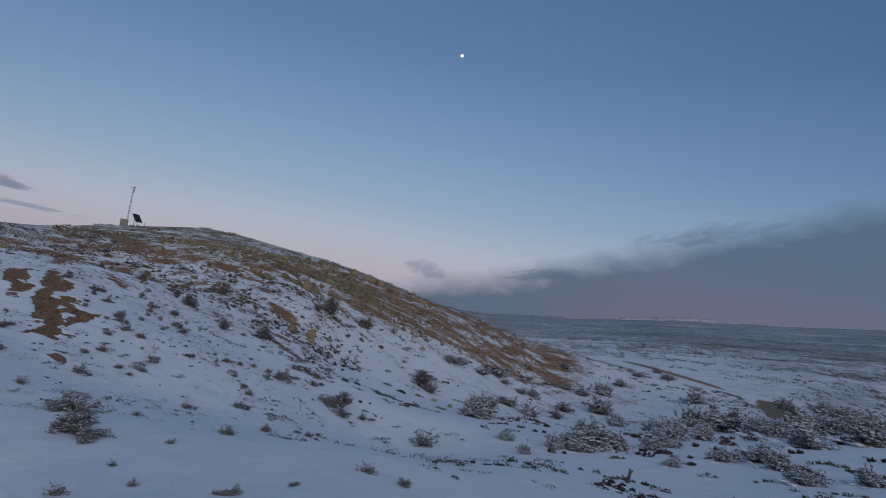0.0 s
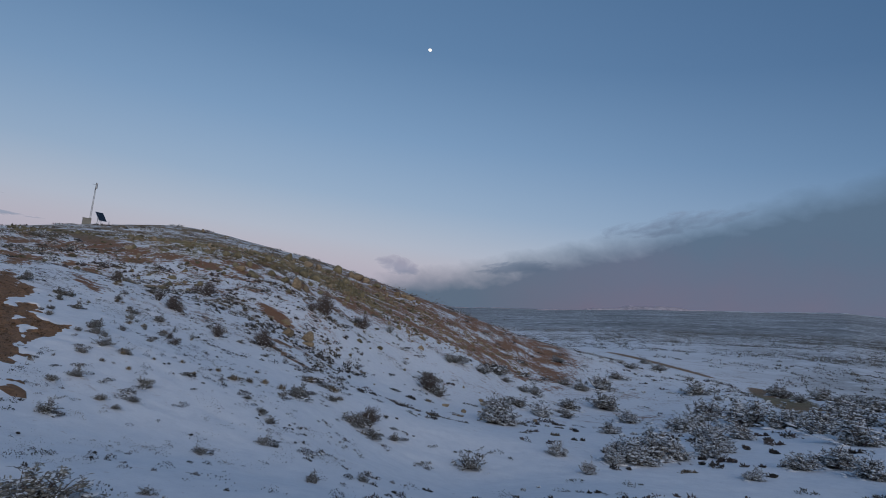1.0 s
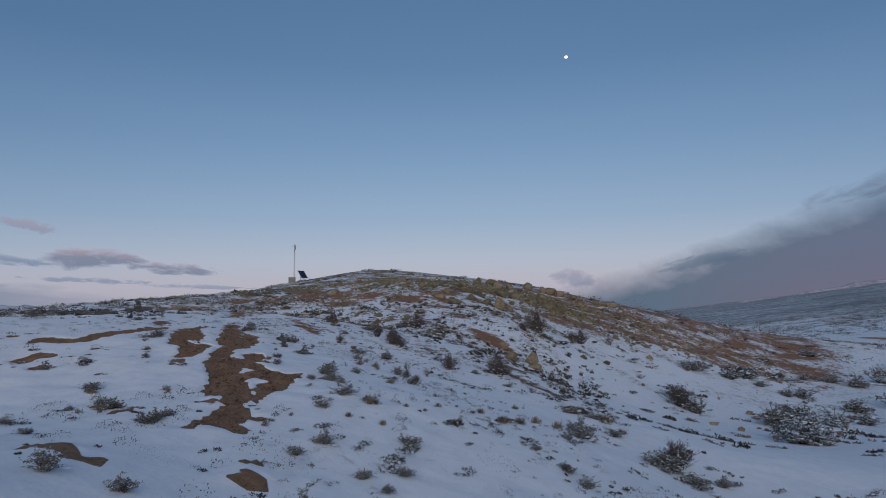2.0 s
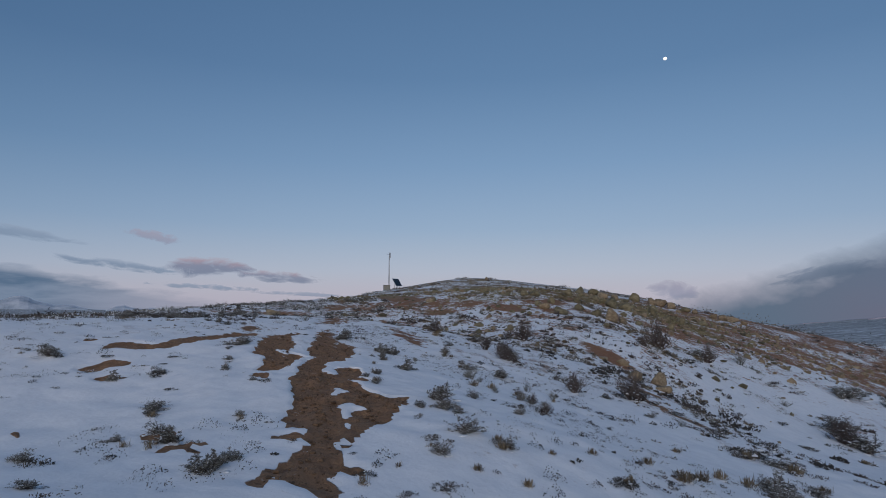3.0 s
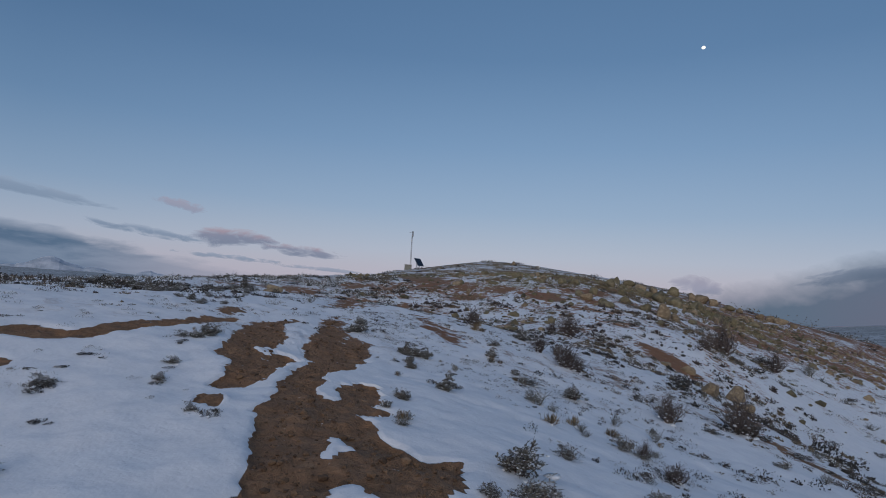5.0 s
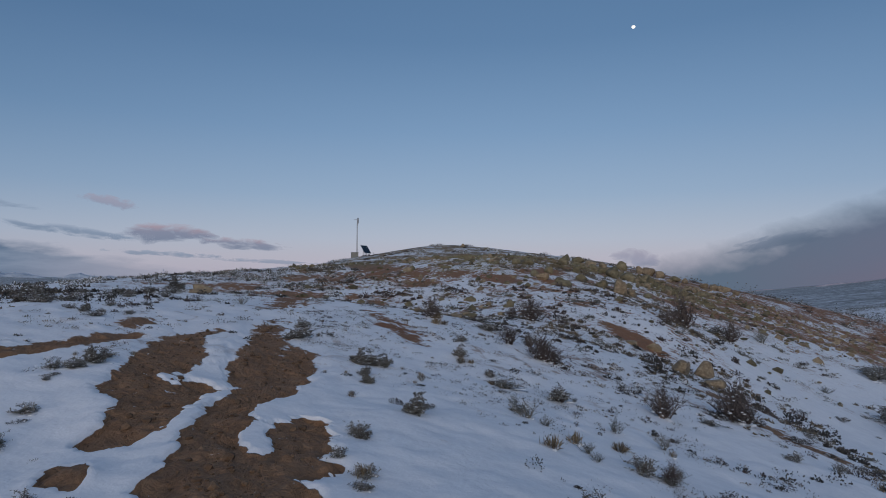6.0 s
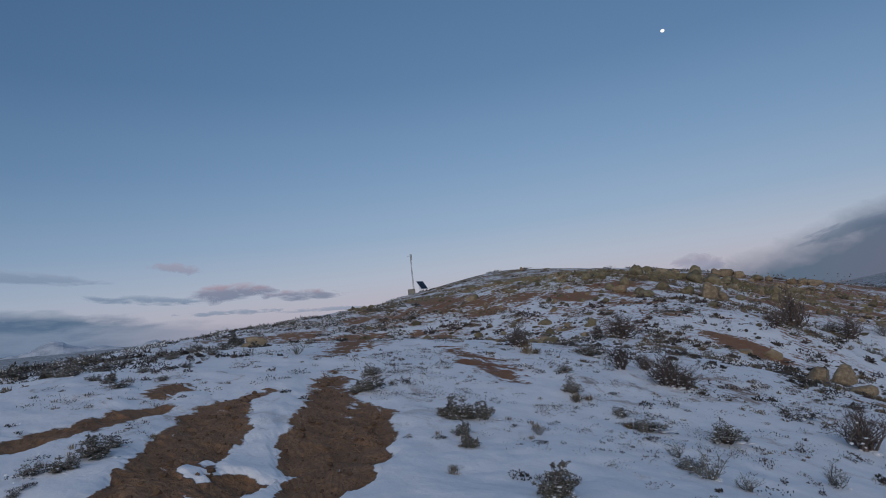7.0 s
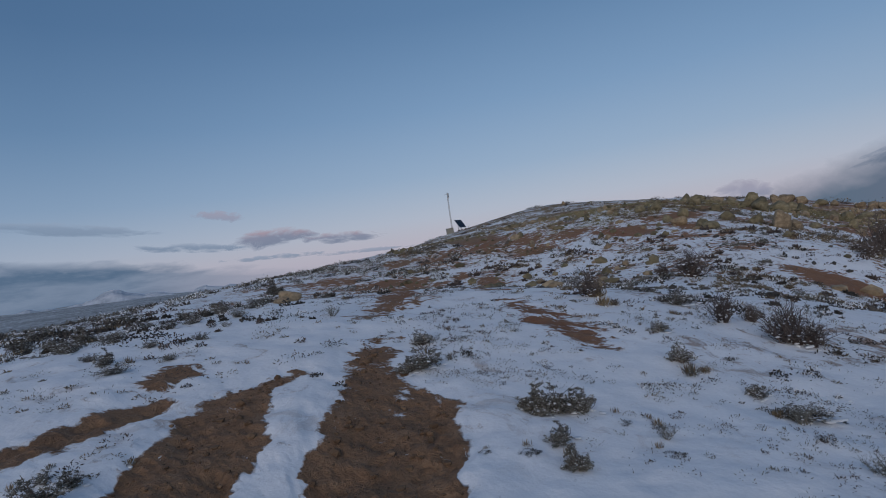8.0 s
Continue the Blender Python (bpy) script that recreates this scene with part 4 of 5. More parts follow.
MATS = [
    (-7.02, 13.0, 0.15), (-7.19, 12.62, 0.1), (-5.75, 14.75, 0.18), (-4.66, 15.16, 0.2), (-6.0, 12.67, 0.19), (-6.43, 12.88, 0.12), (-5.93, 13.23, 0.13), (-5.96, 12.36, 0.13),
    (-7.59, 13.94, 0.12), (-7.04, 14.45, 0.15), (-5.35, 14.05, 0.09), (-4.11, 21.17, 0.49), (-3.92, 18.31, 0.3), (-3.24, 21.1, 0.29), (4.25, 49.4, 0.98), (7.34, 52.63, 0.96),
    (11.57, 58.73, 1.06), (14.69, 61.31, 1.1), (-1.3, 31.97, 0.32), (-2.77, 17.55, 0.12), (-4.07, 14.56, 0.14), (-1.24, 19.5, 0.22), (-12.43, 14.65, 0.18), (-10.99, 13.42, 0.13),
    (-9.32, 11.05, 0.06), (-10.18, 11.48, 0.06), (-9.97, 18.21, 0.18), (-9.72, 13.48, 0.08), (6.97, 52.95, 1.54), (13.12, 66.43, 1.09), (-7.55, 13.89, 0.08), (-7.44, 12.07, 0.08),
    (-9.55, 12.62, 0.11), (-9.3, 12.38, 0.1), (-8.7, 13.05, 0.07)]

SPRIGS = [
    (-8.75, 11.95, 0.14), (-11.1, 13.47, 0.19), (-10.18, 12.75, 0.19), (-7.76, 9.81, 0.18), (-14.3, 14.14, 0.25), (-12.46, 14.64, 0.14), (-6.76, 12.46, 0.18), (-6.82, 11.92, 0.14),
    (-7.33, 13.67, 0.14), (-6.92, 11.48, 0.1), (-8.23, 15.71, 0.29), (-9.84, 13.56, 0.11), (-10.37, 12.39, 0.11), (-9.34, 10.95, 0.11), (-10.29, 11.48, 0.12), (-9.34, 10.5, 0.13),
    (-7.86, 9.34, 0.13), (-7.64, 9.17, 0.11), (-7.2, 9.97, 0.15), (-6.05, 11.98, 0.14), (-6.87, 14.43, 0.17), (-8.02, 15.37, 0.24), (-8.26, 15.12, 0.13), (-7.8, 15.32, 0.14),
    (-8.08, 16.69, 0.16), (-9.41, 15.94, 0.1), (-10.87, 14.91, 0.1), (-7.79, 18.31, 0.21), (-7.27, 16.39, 0.14)]
FACE_PLANTS = [
    (-3.83, 13.98, 0.12), (-3.5, 12.83, 0.19), (-2.79, 12.92, 0.24), (-4.14, 11.45, 0.12), (-2.5, 11.22, 0.12), (-1.7, 13.06, 0.18), (-0.96, 18.92, 0.18), (-1.11, 32.01, 0.23),
    (-5.98, 13.01, 0.16), (-5.85, 12.36, 0.09), (-5.78, 14.68, 0.15), (-5.27, 15.54, 0.14), (-6.44, 12.64, 0.09), (-3.34, 23.45, 0.36), (-4.0, 16.39, 0.17), (-6.02, 10.73, 0.11),
    (-4.39, 9.25, 0.05), (-3.69, 9.51, 0.07), (-4.22, 21.09, 0.29), (-4.6, 7.69, 0.11), (-4.87, 8.45, 0.06), (-3.37, 33.03, 0.34), (-1.51, 35.52, 0.26), (12.96, 58.66, 0.64),
    (13.57, 49.7, 0.61), (-6.57, 23.51, 0.33), (-8.12, 23.1, 0.29), (-10.98, 24.83, 0.31), (-4.81, 39.16, 0.53), (8.72, 56.81, 0.88), (-5.95, 24.35, 0.2), (-5.35, 24.0, 0.22),
    (-4.9, 23.75, 0.16), (-7.2, 33.0, 0.2)]
START_PLANTS = [
    (-3.25, 5.74, 0.28), (-2.8, 5.28, 0.13), (-0.95, 4.18, 0.12), (-2.01, 3.61, 0.09), (-1.72, 4.09, 0.07), (-1.06, 4.12, 0.08), (0.01, 5.42, 0.13), (0.4, 5.28, 0.11), (-0.56, 4.55, 0.07),
    (-5.69, 8.47, 0.12), (-6.14, 10.75, 0.22), (-4.2, 11.31, 0.16), (-3.6, 7.95, 0.1), (-3.58, 12.7, 0.18), (-2.47, 11.13, 0.18), (-1.96, 7.01, 0.16), (-2.13, 5.69, 0.07), (-1.76, 12.11, 0.2),
    (-3.77, 14.08, 0.17), (-2.17, 18.41, 0.45), (-5.99, 13.35, 0.22), (0.98, 18.11, 0.52), (-1.18, 18.56, 0.23), (1.42, 35.78, 0.87), (-7.35, 14.44, 0.24), (-3.93, 18.13, 0.37),
    (-8.87, 20.74, 0.3), (-2.16, 4.61, 0.05), (18.51, 60.43, 1.22), (7.48, 41.08, 1.08), (16.94, 61.69, 1.12), (3.93, 30.83, 1.06), (12.01, 45.56, 0.46)]
FOOT_PLANTS = [
    (-7.66, 12.72, 0.12), (-7.47, 13.82, 0.08), (-7.68, 13.35, 0.04), (-8.05, 14.62, 0.07), (-8.14, 15.28, 0.11), (-7.96, 15.56, 0.13), (-7.41, 15.1, 0.05), (-6.96, 14.33, 0.07),
    (-7.48, 16.99, 0.18), (-7.34, 17.84, 0.16), (-10.84, 13.2, 0.09), (-9.82, 13.57, 0.05), (-10.25, 12.41, 0.04), (-10.2, 12.25, 0.04), (-8.96, 12.86, 0.05), (-11.61, 14.23, 0.05),
    (-12.39, 14.53, 0.11), (-10.66, 14.94, 0.11), (-8.02, 13.09, 0.05), (-5.65, 14.76, 0.12), (-5.12, 16.19, 0.21), (-4.43, 23.44, 0.33), (-3.9, 21.41, 0.33), (-3.72, 18.92, 0.26),
    (-3.03, 22.09, 0.17), (-9.95, 18.05, 0.1), (-9.96, 12.47, 0.09), (-0.6, 44.28, 0.37), (-8.03, 14.51, 0.05), (-10.69, 19.48, 0.07), (-10.48, 19.54, 0.07), (-10.33, 19.11, 0.09),
    (-9.52, 19.97, 0.08), (-9.35, 20.7, 0.05), (-11.06, 18.66, 0.08), (-11.29, 18.53, 0.05), (-10.14, 21.94, 0.09), (-9.94, 20.92, 0.09), (-10.8, 18.67, 0.1), (-12.98, 15.35, 0.1),
    (-11.71, 14.21, 0.09), (-9.42, 13.58, 0.07), (-12.74, 16.35, 0.09), (-12.85, 16.67, 0.11), (-12.07, 15.65, 0.08), (-11.72, 15.23, 0.08), (-13.7, 14.68, 0.12), (-12.76, 14.97, 0.08),
    (-12.89, 14.76, 0.07), (-14.7, 15.42, 0.09)]
SLOPE_TWIGS = [
    (-8.09, 20.0, 0.15), (-7.37, 20.7, 0.08), (-8.7, 20.95, 0.09), (-9.27, 19.62, 0.11), (-9.0, 19.08, 0.2), (-9.62, 20.41, 0.16), (-10.39, 21.0, 0.1), (-10.4, 19.36, 0.08),
    (-8.29, 18.36, 0.12), (-8.18, 18.12, 0.1), (-7.56, 19.97, 0.16), (-7.46, 18.75, 0.11), (-5.18, 22.35, 0.16), (2.96, 46.31, 0.78), (-2.0, 45.96, 0.58), (-14.61, 21.13, 0.12),
    (-15.76, 20.39, 0.11), (-10.64, 18.04, 0.07), (-0.59, 40.5, 0.37), (-8.76, 18.93, 0.13)]
WEST_SPRIGS = [
    (-12.89, 16.49, 0.1), (-13.16, 17.06, 0.08), (-12.93, 16.76, 0.07), (-12.18, 15.78, 0.12), (-11.8, 15.33, 0.12), (-12.67, 16.27, 0.06), (-17.75, 22.63, 0.28), (-16.44, 18.88, 0.19),
    (-17.0, 19.67, 0.23), (-17.76, 18.06, 0.29), (-9.99, 16.95, 0.12), (-9.8, 16.31, 0.1), (-9.5, 16.14, 0.11), (-12.86, 20.44, 0.18), (-16.55, 21.29, 0.17), (-14.78, 18.38, 0.16),
    (-15.58, 18.63, 0.12), (-17.41, 19.19, 0.23), (-17.96, 20.62, 0.24), (-17.61, 20.0, 0.18), (-14.76, 18.92, 0.11), (-15.45, 19.18, 0.12), (-15.14, 19.57, 0.11), (-16.97, 20.43, 0.19),
    (-16.92, 20.77, 0.19), (-10.52, 21.32, 0.21), (-9.9, 20.85, 0.15), (-10.87, 22.42, 0.19)]
STRAW_FIELD = [
    (-6.91, 14.34, 0.19), (-5.11, 15.98, 0.3), (-4.66, 17.24, 0.3), (-3.94, 18.25, 0.37), (-5.54, 16.18, 0.2), (-6.12, 15.45, 0.18), (-7.04, 14.61, 0.17), (-3.27, 20.81, 0.38),
    (-3.99, 20.93, 0.37), (-5.24, 18.77, 0.22), (-6.45, 13.68, 0.15), (-5.65, 14.87, 0.17), (-2.95, 20.04, 0.32), (-3.38, 21.11, 0.25), (-6.45, 14.73, 0.13), (-6.93, 13.61, 0.14),
    (-11.94, 24.14, 0.31), (-8.44, 18.64, 0.24), (-8.57, 18.02, 0.23), (-8.02, 19.04, 0.27), (-4.91, 16.63, 0.28), (-4.29, 17.65, 0.29), (-11.72, 23.49, 0.3), (-11.6, 23.6, 0.22),
    (-10.41, 21.05, 0.22), (-10.3, 21.2, 0.18), (-9.76, 20.44, 0.18)]
SLOPE_SAGE = [
    (-4.21, 7.37, 0.45), (-3.45, 6.21, 0.38), (-2.92, 5.6, 0.25), (-3.74, 17.91, 0.32), (-4.08, 16.72, 0.23), (-2.33, 18.23, 0.56), (-1.76, 17.87, 0.41), (-10.92, 24.62, 0.34),
    (-5.73, 12.38, 0.17), (-5.76, 11.88, 0.14), (-4.5, 14.97, 0.17), (-3.94, 17.6, 0.34), (-4.04, 14.44, 0.2), (-3.51, 20.96, 0.35), (-7.57, 18.24, 0.16), (-3.13, 19.58, 0.29),
    (-9.6, 20.56, 0.27), (-9.18, 19.31, 0.2), (-6.82, 22.53, 0.2), (-5.81, 22.02, 0.23), (-13.45, 27.84, 0.44), (0.99, 38.37, 1.14), (5.12, 36.19, 1.5), (-4.33, 43.07, 0.69),
    (8.58, 51.22, 0.73), (10.03, 50.74, 0.95), (3.31, 47.34, 1.09)]
planted("sagebrush", [lambda s=s: sagebrush_meshes(s, 0.8, 2.6, 1.35) for s in (1, 2, 3, 4)], THICKET, "grey-green sagebrush weighed down with fresh snow", "bush", "sagebrush thicket in the dip", (0.6, 0.8), 11)
planted("sagebrush", [lambda s=s: sagebrush_meshes(s, 0.5, 0.9, 1.6) for s in (5, 6, 7)], OUTLIERS, "snow-dusted sagebrush standing alone on the open slope", "bush", "scattered sagebrush beyond the dip", (0.42, 0.65), 12)
planted("sagebrush", [lambda s=s: sagebrush_meshes(s, 2.2, 0.45, 1.25) for s in (8, 9, 10)], [(x, y, 1.25 * w) for x, y, w in SAGE_NEAR], "low grey-brown sagebrush on snowy ground beside the trail", "bush", "sagebrush beside the trail", (0.55, 0.72), 13)
planted("leafless_shrub", [lambda s=s: twig_meshes(s) for s in (21, 22, 23)], HILL_SHRUBS, "dark leafless shrub on the snowy hillside", "shrub", "leafless shrubs on the hill", (0.7, 0.95), 14)
planted("leafless_shrub", [lambda s=s: twig_meshes(s, 12, SAGE) for s in (24, 25, 26)], SLOPE_TWIGS, "small bare twiggy shrub standing in snow", "shrub", "twiggy shrubs on the lower slope", (0.5, 0.85), 22)
planted("grass_tuft", [lambda s=s: tuft_meshes(s) for s in (31, 32, 33, 34)], TUFTS, "dry straw-coloured grass tuft poking out of snow", "grass", "grass tufts beside the trail", (0.8, 1.2), 15)
planted("low_plant", [lambda s=s: mat_meshes(s) for s in (41, 42, 43, 44)], MATS, "low dark plant half buried in snow", "plant", "low plants on the slope", (0.7, 1.0), 16)

planted("sage_sprig", [lambda s=s: sagebrush_meshes(s, 0.5, 0.5, 1.6) for s in (71, 72, 73)], SPRIGS, "small snow-dusted sage sprig among the snow", "plant", "sage sprigs beside the trail", (0.5, 0.8), 17)
planted("sage_sprig", [lambda s=s: sagebrush_meshes(s, 0.55, 0.5, 1.6) for s in (74, 75, 76)], WEST_SPRIGS, "small grey-brown sage plant on snow beside bare soil", "plant", "sage plants west of the trail", (0.5, 0.8), 20)
planted("grass_tuft", [lambda s=s: tuft_meshes(s, 90) for s in (35, 36, 37)], STRAW_FIELD, "pale straw grass clump with snow at its foot", "grass", "straw clumps on the lower slope", (0.7, 1.0), 21)
planted("low_plant", [lambda s=s: mat_meshes(s) for s in (45, 46, 47)], [(x, y, 1.25 * w) for x, y, w in FACE_PLANTS], "low brown plant breaking through the slope's snow", "plant", "low plants on the hill's face", (0.6, 0.95), 18)
planted("sage_sprig", [lambda s=s: sagebrush_meshes(s, 0.6, 0.7, 1.5) for s in (77, 78, 79)], START_PLANTS, "snow-dusted low sage plant on the lower slope", "plant", "sage plants on the lower slope", (0.5, 0.8), 29)
planted("low_plant", [lambda s=s: mat_meshes(s) for s in (48, 49, 50)], FOOT_PLANTS, "small dark plant clump poking through fresh snow", "plant", "plant clumps at the slope's foot", (0.8, 1.2), 23)
planted("sagebrush", [lambda s=s: sagebrush_meshes(s, 0.6, 0.5, 1.5) for s in (81, 82, 83)], SLOPE_SAGE, "low sagebrush with snow caught in it on the slope", "bush", "sagebrush on the hill's face", (0.32, 0.55), 19)


def scatter(name, mat, label, category, count, seed, bits, size, leaf, keep, nearest, farthest, tall=0.5, fan=(-80, 54), clump=3, above=0.0, broad=0.11):
    """Small growth too plentiful to count, as one object: low mounds of leaf scraps. leaf: their length, 1 for the usual."""
    rng = np.random.default_rng(seed)
    dist = nearest + (farthest - nearest) * rng.random(count * 4) ** 0.75
    turn = np.radians(rng.uniform(*fan, count * 4))
    x, y = -3 + dist * np.sin(turn), 3 + dist * np.cos(turn)
    ok = keep(x, y, rng.random(len(x)))
    heads = count // clump
    x, y = np.repeat(x[ok][:heads], clump), np.repeat(y[ok][:heads], clump)
    stray = np.random.default_rng(seed + 500).normal(0, 1, (2, len(x))) * size * (1.9 + dist.mean() / 40)
    x, y = x + stray[0], y + 0.7 * stray[1]
    free = soil_edge(x, y) < -0.03
    x, y = x[free], y[free]
    z = ground_height(x, y)[0]
    n = len(x)
    wide = size * np.exp(np.clip(rng.normal(-0.15, 0.75, n), -1.4, 1.25)) * (1 + np.maximum(np.hypot(x + 3, y - 3) - 25, 0) / 80)
    near = np.minimum(np.minimum(np.hypot(x + 10, y - 16.5), np.hypot(x + 6.5, y - 11)), np.minimum(np.hypot(x + 3.5, y - 6), np.hypot(x, y)))
    length = leaf * np.clip(0.0046 * near, 0.016, 0.6)
    q, a = np.sqrt(rng.random((n, bits))), rng.uniform(0, 2 * np.pi, (n, bits))
    oval, spin = rng.uniform(0.45, 1.0, (n, 1)), rng.uniform(0, 6.28, (n, 1))
    u, v = q * np.cos(a), q * np.sin(a) * oval
    u, v = u * np.cos(spin) - v * np.sin(spin), u * np.sin(spin) + v * np.cos(spin)
    lift = rng.random((n, bits)) ** 0.8 * (1 - q * q) * tall * rng.uniform(0.5, 1.2, (n, 1))
    root = np.stack([x[:, None] + u * wide[:, None], y[:, None] + v * wide[:, None], z[:, None] - 0.006 + (lift + above * tall * (1 - q * q)) * wide[:, None]], -1)
    way = rng.normal(0, 1, (n, bits, 3)) + np.stack([u, v, np.full_like(u, 0.55)], -1)
    way = way / np.linalg.norm(way, axis=-1, keepdims=True) * length[:, None, None] * rng.uniform(0.5, 1.4, (n, bits, 1))
    side = np.cross(way, rng.normal(0, 1, way.shape))
    side = side / np.maximum(np.linalg.norm(side, axis=-1, keepdims=True), 1e-9) * length[:, None, None] * broad
    verts = np.stack([root, root + way * 0.5 + side * 1.3, root + way, root + way * 0.5 - side * 1.3], 2).reshape(-1, 3)
    base = np.arange(n * bits) * 4
    quads = np.stack([base, base + 1, base + 2, base + 3], -1)
    me = bpy.data.meshes.new(name)
    me.from_pydata(verts.tolist(), [], quads.tolist())
    me.materials.append(mat)
    return tagged(new(name, me), label, category, kind="stuff")


def on_snow(x, y, dice):
    lumpy = grain(x, y, 0.22, 3, 101) * 0.5 + grain(x, y, 0.9, 2, 103) * 0.5
    calm = np.exp(-(((x + 9.0) ** 2) / 7 + ((y - 16.0) ** 2) / 12)) * 0.6
    return (dice < np.clip(0.42 + 0.8 * lumpy - calm, 0.02, 1) * (1 - 0.85 * step(-6, -2, x))) & (soil_edge(x, y) < -0.02)


def on_face(x, y, dice):
    r = np.hypot(x, y)
    lumpy = grain(x * 0.6, y * 1.3, 0.35, 3, 111) * 0.9
    open_soil = bareness(x, y) > 0.5
    dip = step(-1, 4, x) * (1 - step(60, 75, r))
    return (dice < np.clip(0.5 + lumpy, 0.05, 1) * np.where(open_soil, 0.3, 1.0) * (1 - 0.75 * dip) * (0.45 + 0.55 * step(26, 38, r))) & (r > 17)


def on_crest(x, y, dice):
    down = (x + 16) * 0.55 - (y - 46) * 0.83
    return (dice < np.clip(0.75 + 0.9 * grain(x, y, 0.3, 3, 141), 0.05, 1) * (1 - step(1.5, 5.5, down))) & (down > -8) & (dice < 1.4 * step(-23, -18, x))


def on_mid(x, y, dice):
    return (dice < np.clip(0.30 + 1.2 * grain(x * 0.8, y * 1.2, 0.28, 3, 151), 0.02, 1) * (1 - 0.9 * step(-6, -2, x))) & (y > 18 + 0.6 * (x + 12)) & (soil_edge(x, y) < -0.3)


def on_low(x, y, dice):
    return (dice < np.clip(0.35 + 1.1 * grain(x, y, 0.3, 3, 161), 0.02, 1) * (1 - 0.85 * step(-5, -1, x))) & (y > 12.5) & (y + 0.9 * x > 8.6) & (soil_edge(x, y) < -0.4)


def on_sprigs(x, y, dice):
    lumpy = grain(x, y, 0.3, 3, 201) * 0.8 + grain(x, y, 1.2, 2, 203) * 0.5
    open_snow = np.exp(-(((x + 8.6) / 1.6) ** 2 + ((y - 15.5) / 2.2) ** 2)) + np.exp(-(((x + 11.5) / 1.8) ** 2 + ((y - 13.8) / 1.6) ** 2)) + np.exp(-(((x + 12.6) / 1.5) ** 2 + ((y - 21.5) / 1.6) ** 2))
    return (dice < np.clip(0.30 + lumpy - 0.9 * open_snow + 0.15 * step(-10, -8, x) * (1 - step(-7, -5, x)), 0.01, 1) * (1 - (0.8 - 0.5 * (1 - step(12, 16, y))) * step(-6, -2, x))) & (soil_edge(x, y) < -0.05)


def on_west(x, y, dice):
    lumpy = grain(x, y, 0.16, 3, 121) * 0.9 + grain(x, y, 0.7, 2, 123) * 0.4
    away = -x * 0.80 + y * 0.1
    return (dice < np.clip(0.40 + lumpy, 0.02, 1)) & (x < -12.8) & (away > 12) & (np.degrees(np.arctan2(x, y)) < np.where(np.hypot(x, y) > 25, -27, -35) + 6 * dice) & (soil_edge(x, y) < -0.1)


def on_plain(x, y, dice):
    lumpy = grain(x, y, 0.02, 3, 131) * 0.9 + grain(x, y, 0.09, 2, 133) * 0.5
    return dice < np.clip(0.25 + lumpy + 0.6 * step(120, 320, np.hypot(x, y)), 0.02, 1)


scatter("low_brush", DARK, "small dark plants poking through the snow", "plants", 600, 1, 60, 0.08, 1.0, on_snow, 3.5, 34, 0.32, broad=0.19)
scatter("snow_on_brush", SNOW, "snow caught on small plants", "snow", 600, 1, 36, 0.08, 1.1, on_snow, 3.5, 34, 0.32, above=0.5, broad=0.2)
scatter("hill_brush", TWIG, "small dry brush on the hillside", "plants", 1200, 2, 30, 0.10, 0.7, on_face, 20, 95, 0.34)
scatter("hill_sage", SAGE, "grey low sage scattered on the hillside", "plants", 1400, 7, 32, 0.14, 0.7, on_face, 20, 95, 0.30)
scatter("snow_on_sage", SNOW, "snow caught on the low sage", "snow", 1400, 7, 16, 0.14, 0.6, on_face, 20, 95, 0.34, above=0.15, broad=0.22)
scatter("crest_grass", OLIVE, "dry olive grass along the top of the hill", "grass", 1400, 17, 34, 0.17, 0.6, on_crest, 32, 58, 0.38, (-36, 0), clump=4)
scatter("slope_brush", STRAW, "dry straw-brown brush thick on the hill's face", "plants", 600, 18, 40, 0.12, 0.9, on_mid, 15, 46, 0.45, (-32, 6), clump=5)
scatter("slope_sage", SAGE, "grey sage mixed through the brush of the hill's face", "plants", 420, 19, 40, 0.12, 0.9, on_mid, 15, 46, 0.45, (-32, 6), clump=5)
scatter("slope_stubble", TWIG, "fine stubble of twigs on the lower slope", "plants", 340, 27, 34, 0.07, 1.2, on_low, 8, 24, 0.5, (-34, 12), clump=4)
scatter("snowy_stubble", SAGE, "small sage shoots through snow on the lower slope", "plants", 320, 28, 34, 0.08, 1.2, on_low, 8, 24, 0.5, (-34, 12), clump=4)
scatter("dark_sprigs", DARK, "sprigs of dark growth dotted through the slope's snow", "plants", 760, 41, 60, 0.09, 1.3, on_sprigs, 4, 30, 0.75, clump=2, broad=0.22)
scatter("grey_sprigs", TWIG, "grey twiggy sprigs dotted through the slope's snow", "plants", 640, 42, 50, 0.11, 1.3, on_sprigs, 5, 38, 0.8, clump=2, broad=0.16)
scatter("dry_grass", STRAW, "thin dry grass stalks in the snow", "grass", 1500, 3, 32, 0.065, 1.3, on_snow, 3.5, 32, 0.36, clump=5)
scatter("sage_scrub", SAGE, "low grey sage scrub showing through the snow", "plants", 1300, 6, 48, 0.11, 1.0, on_snow, 3.5, 36, 0.4)
scatter("west_brush", DARK, "dense dark brush on the western slope", "plants", 650, 4, 42, 0.15, 1.0, on_west, 12, 48, 0.45, (-80, -26))
scatter("west_sage", SAGE, "grey sage on the western slope", "plants", 1100, 8, 42, 0.17, 1.0, on_west, 12, 52, 0.45, (-80, -26))
scatter("snow_on_west_sage", SNOW, "snow caught on the western sage", "snow", 1100, 8, 20, 0.17, 0.7, on_west, 12, 52, 0.42, (-80, -26), above=0.15, broad=0.22)
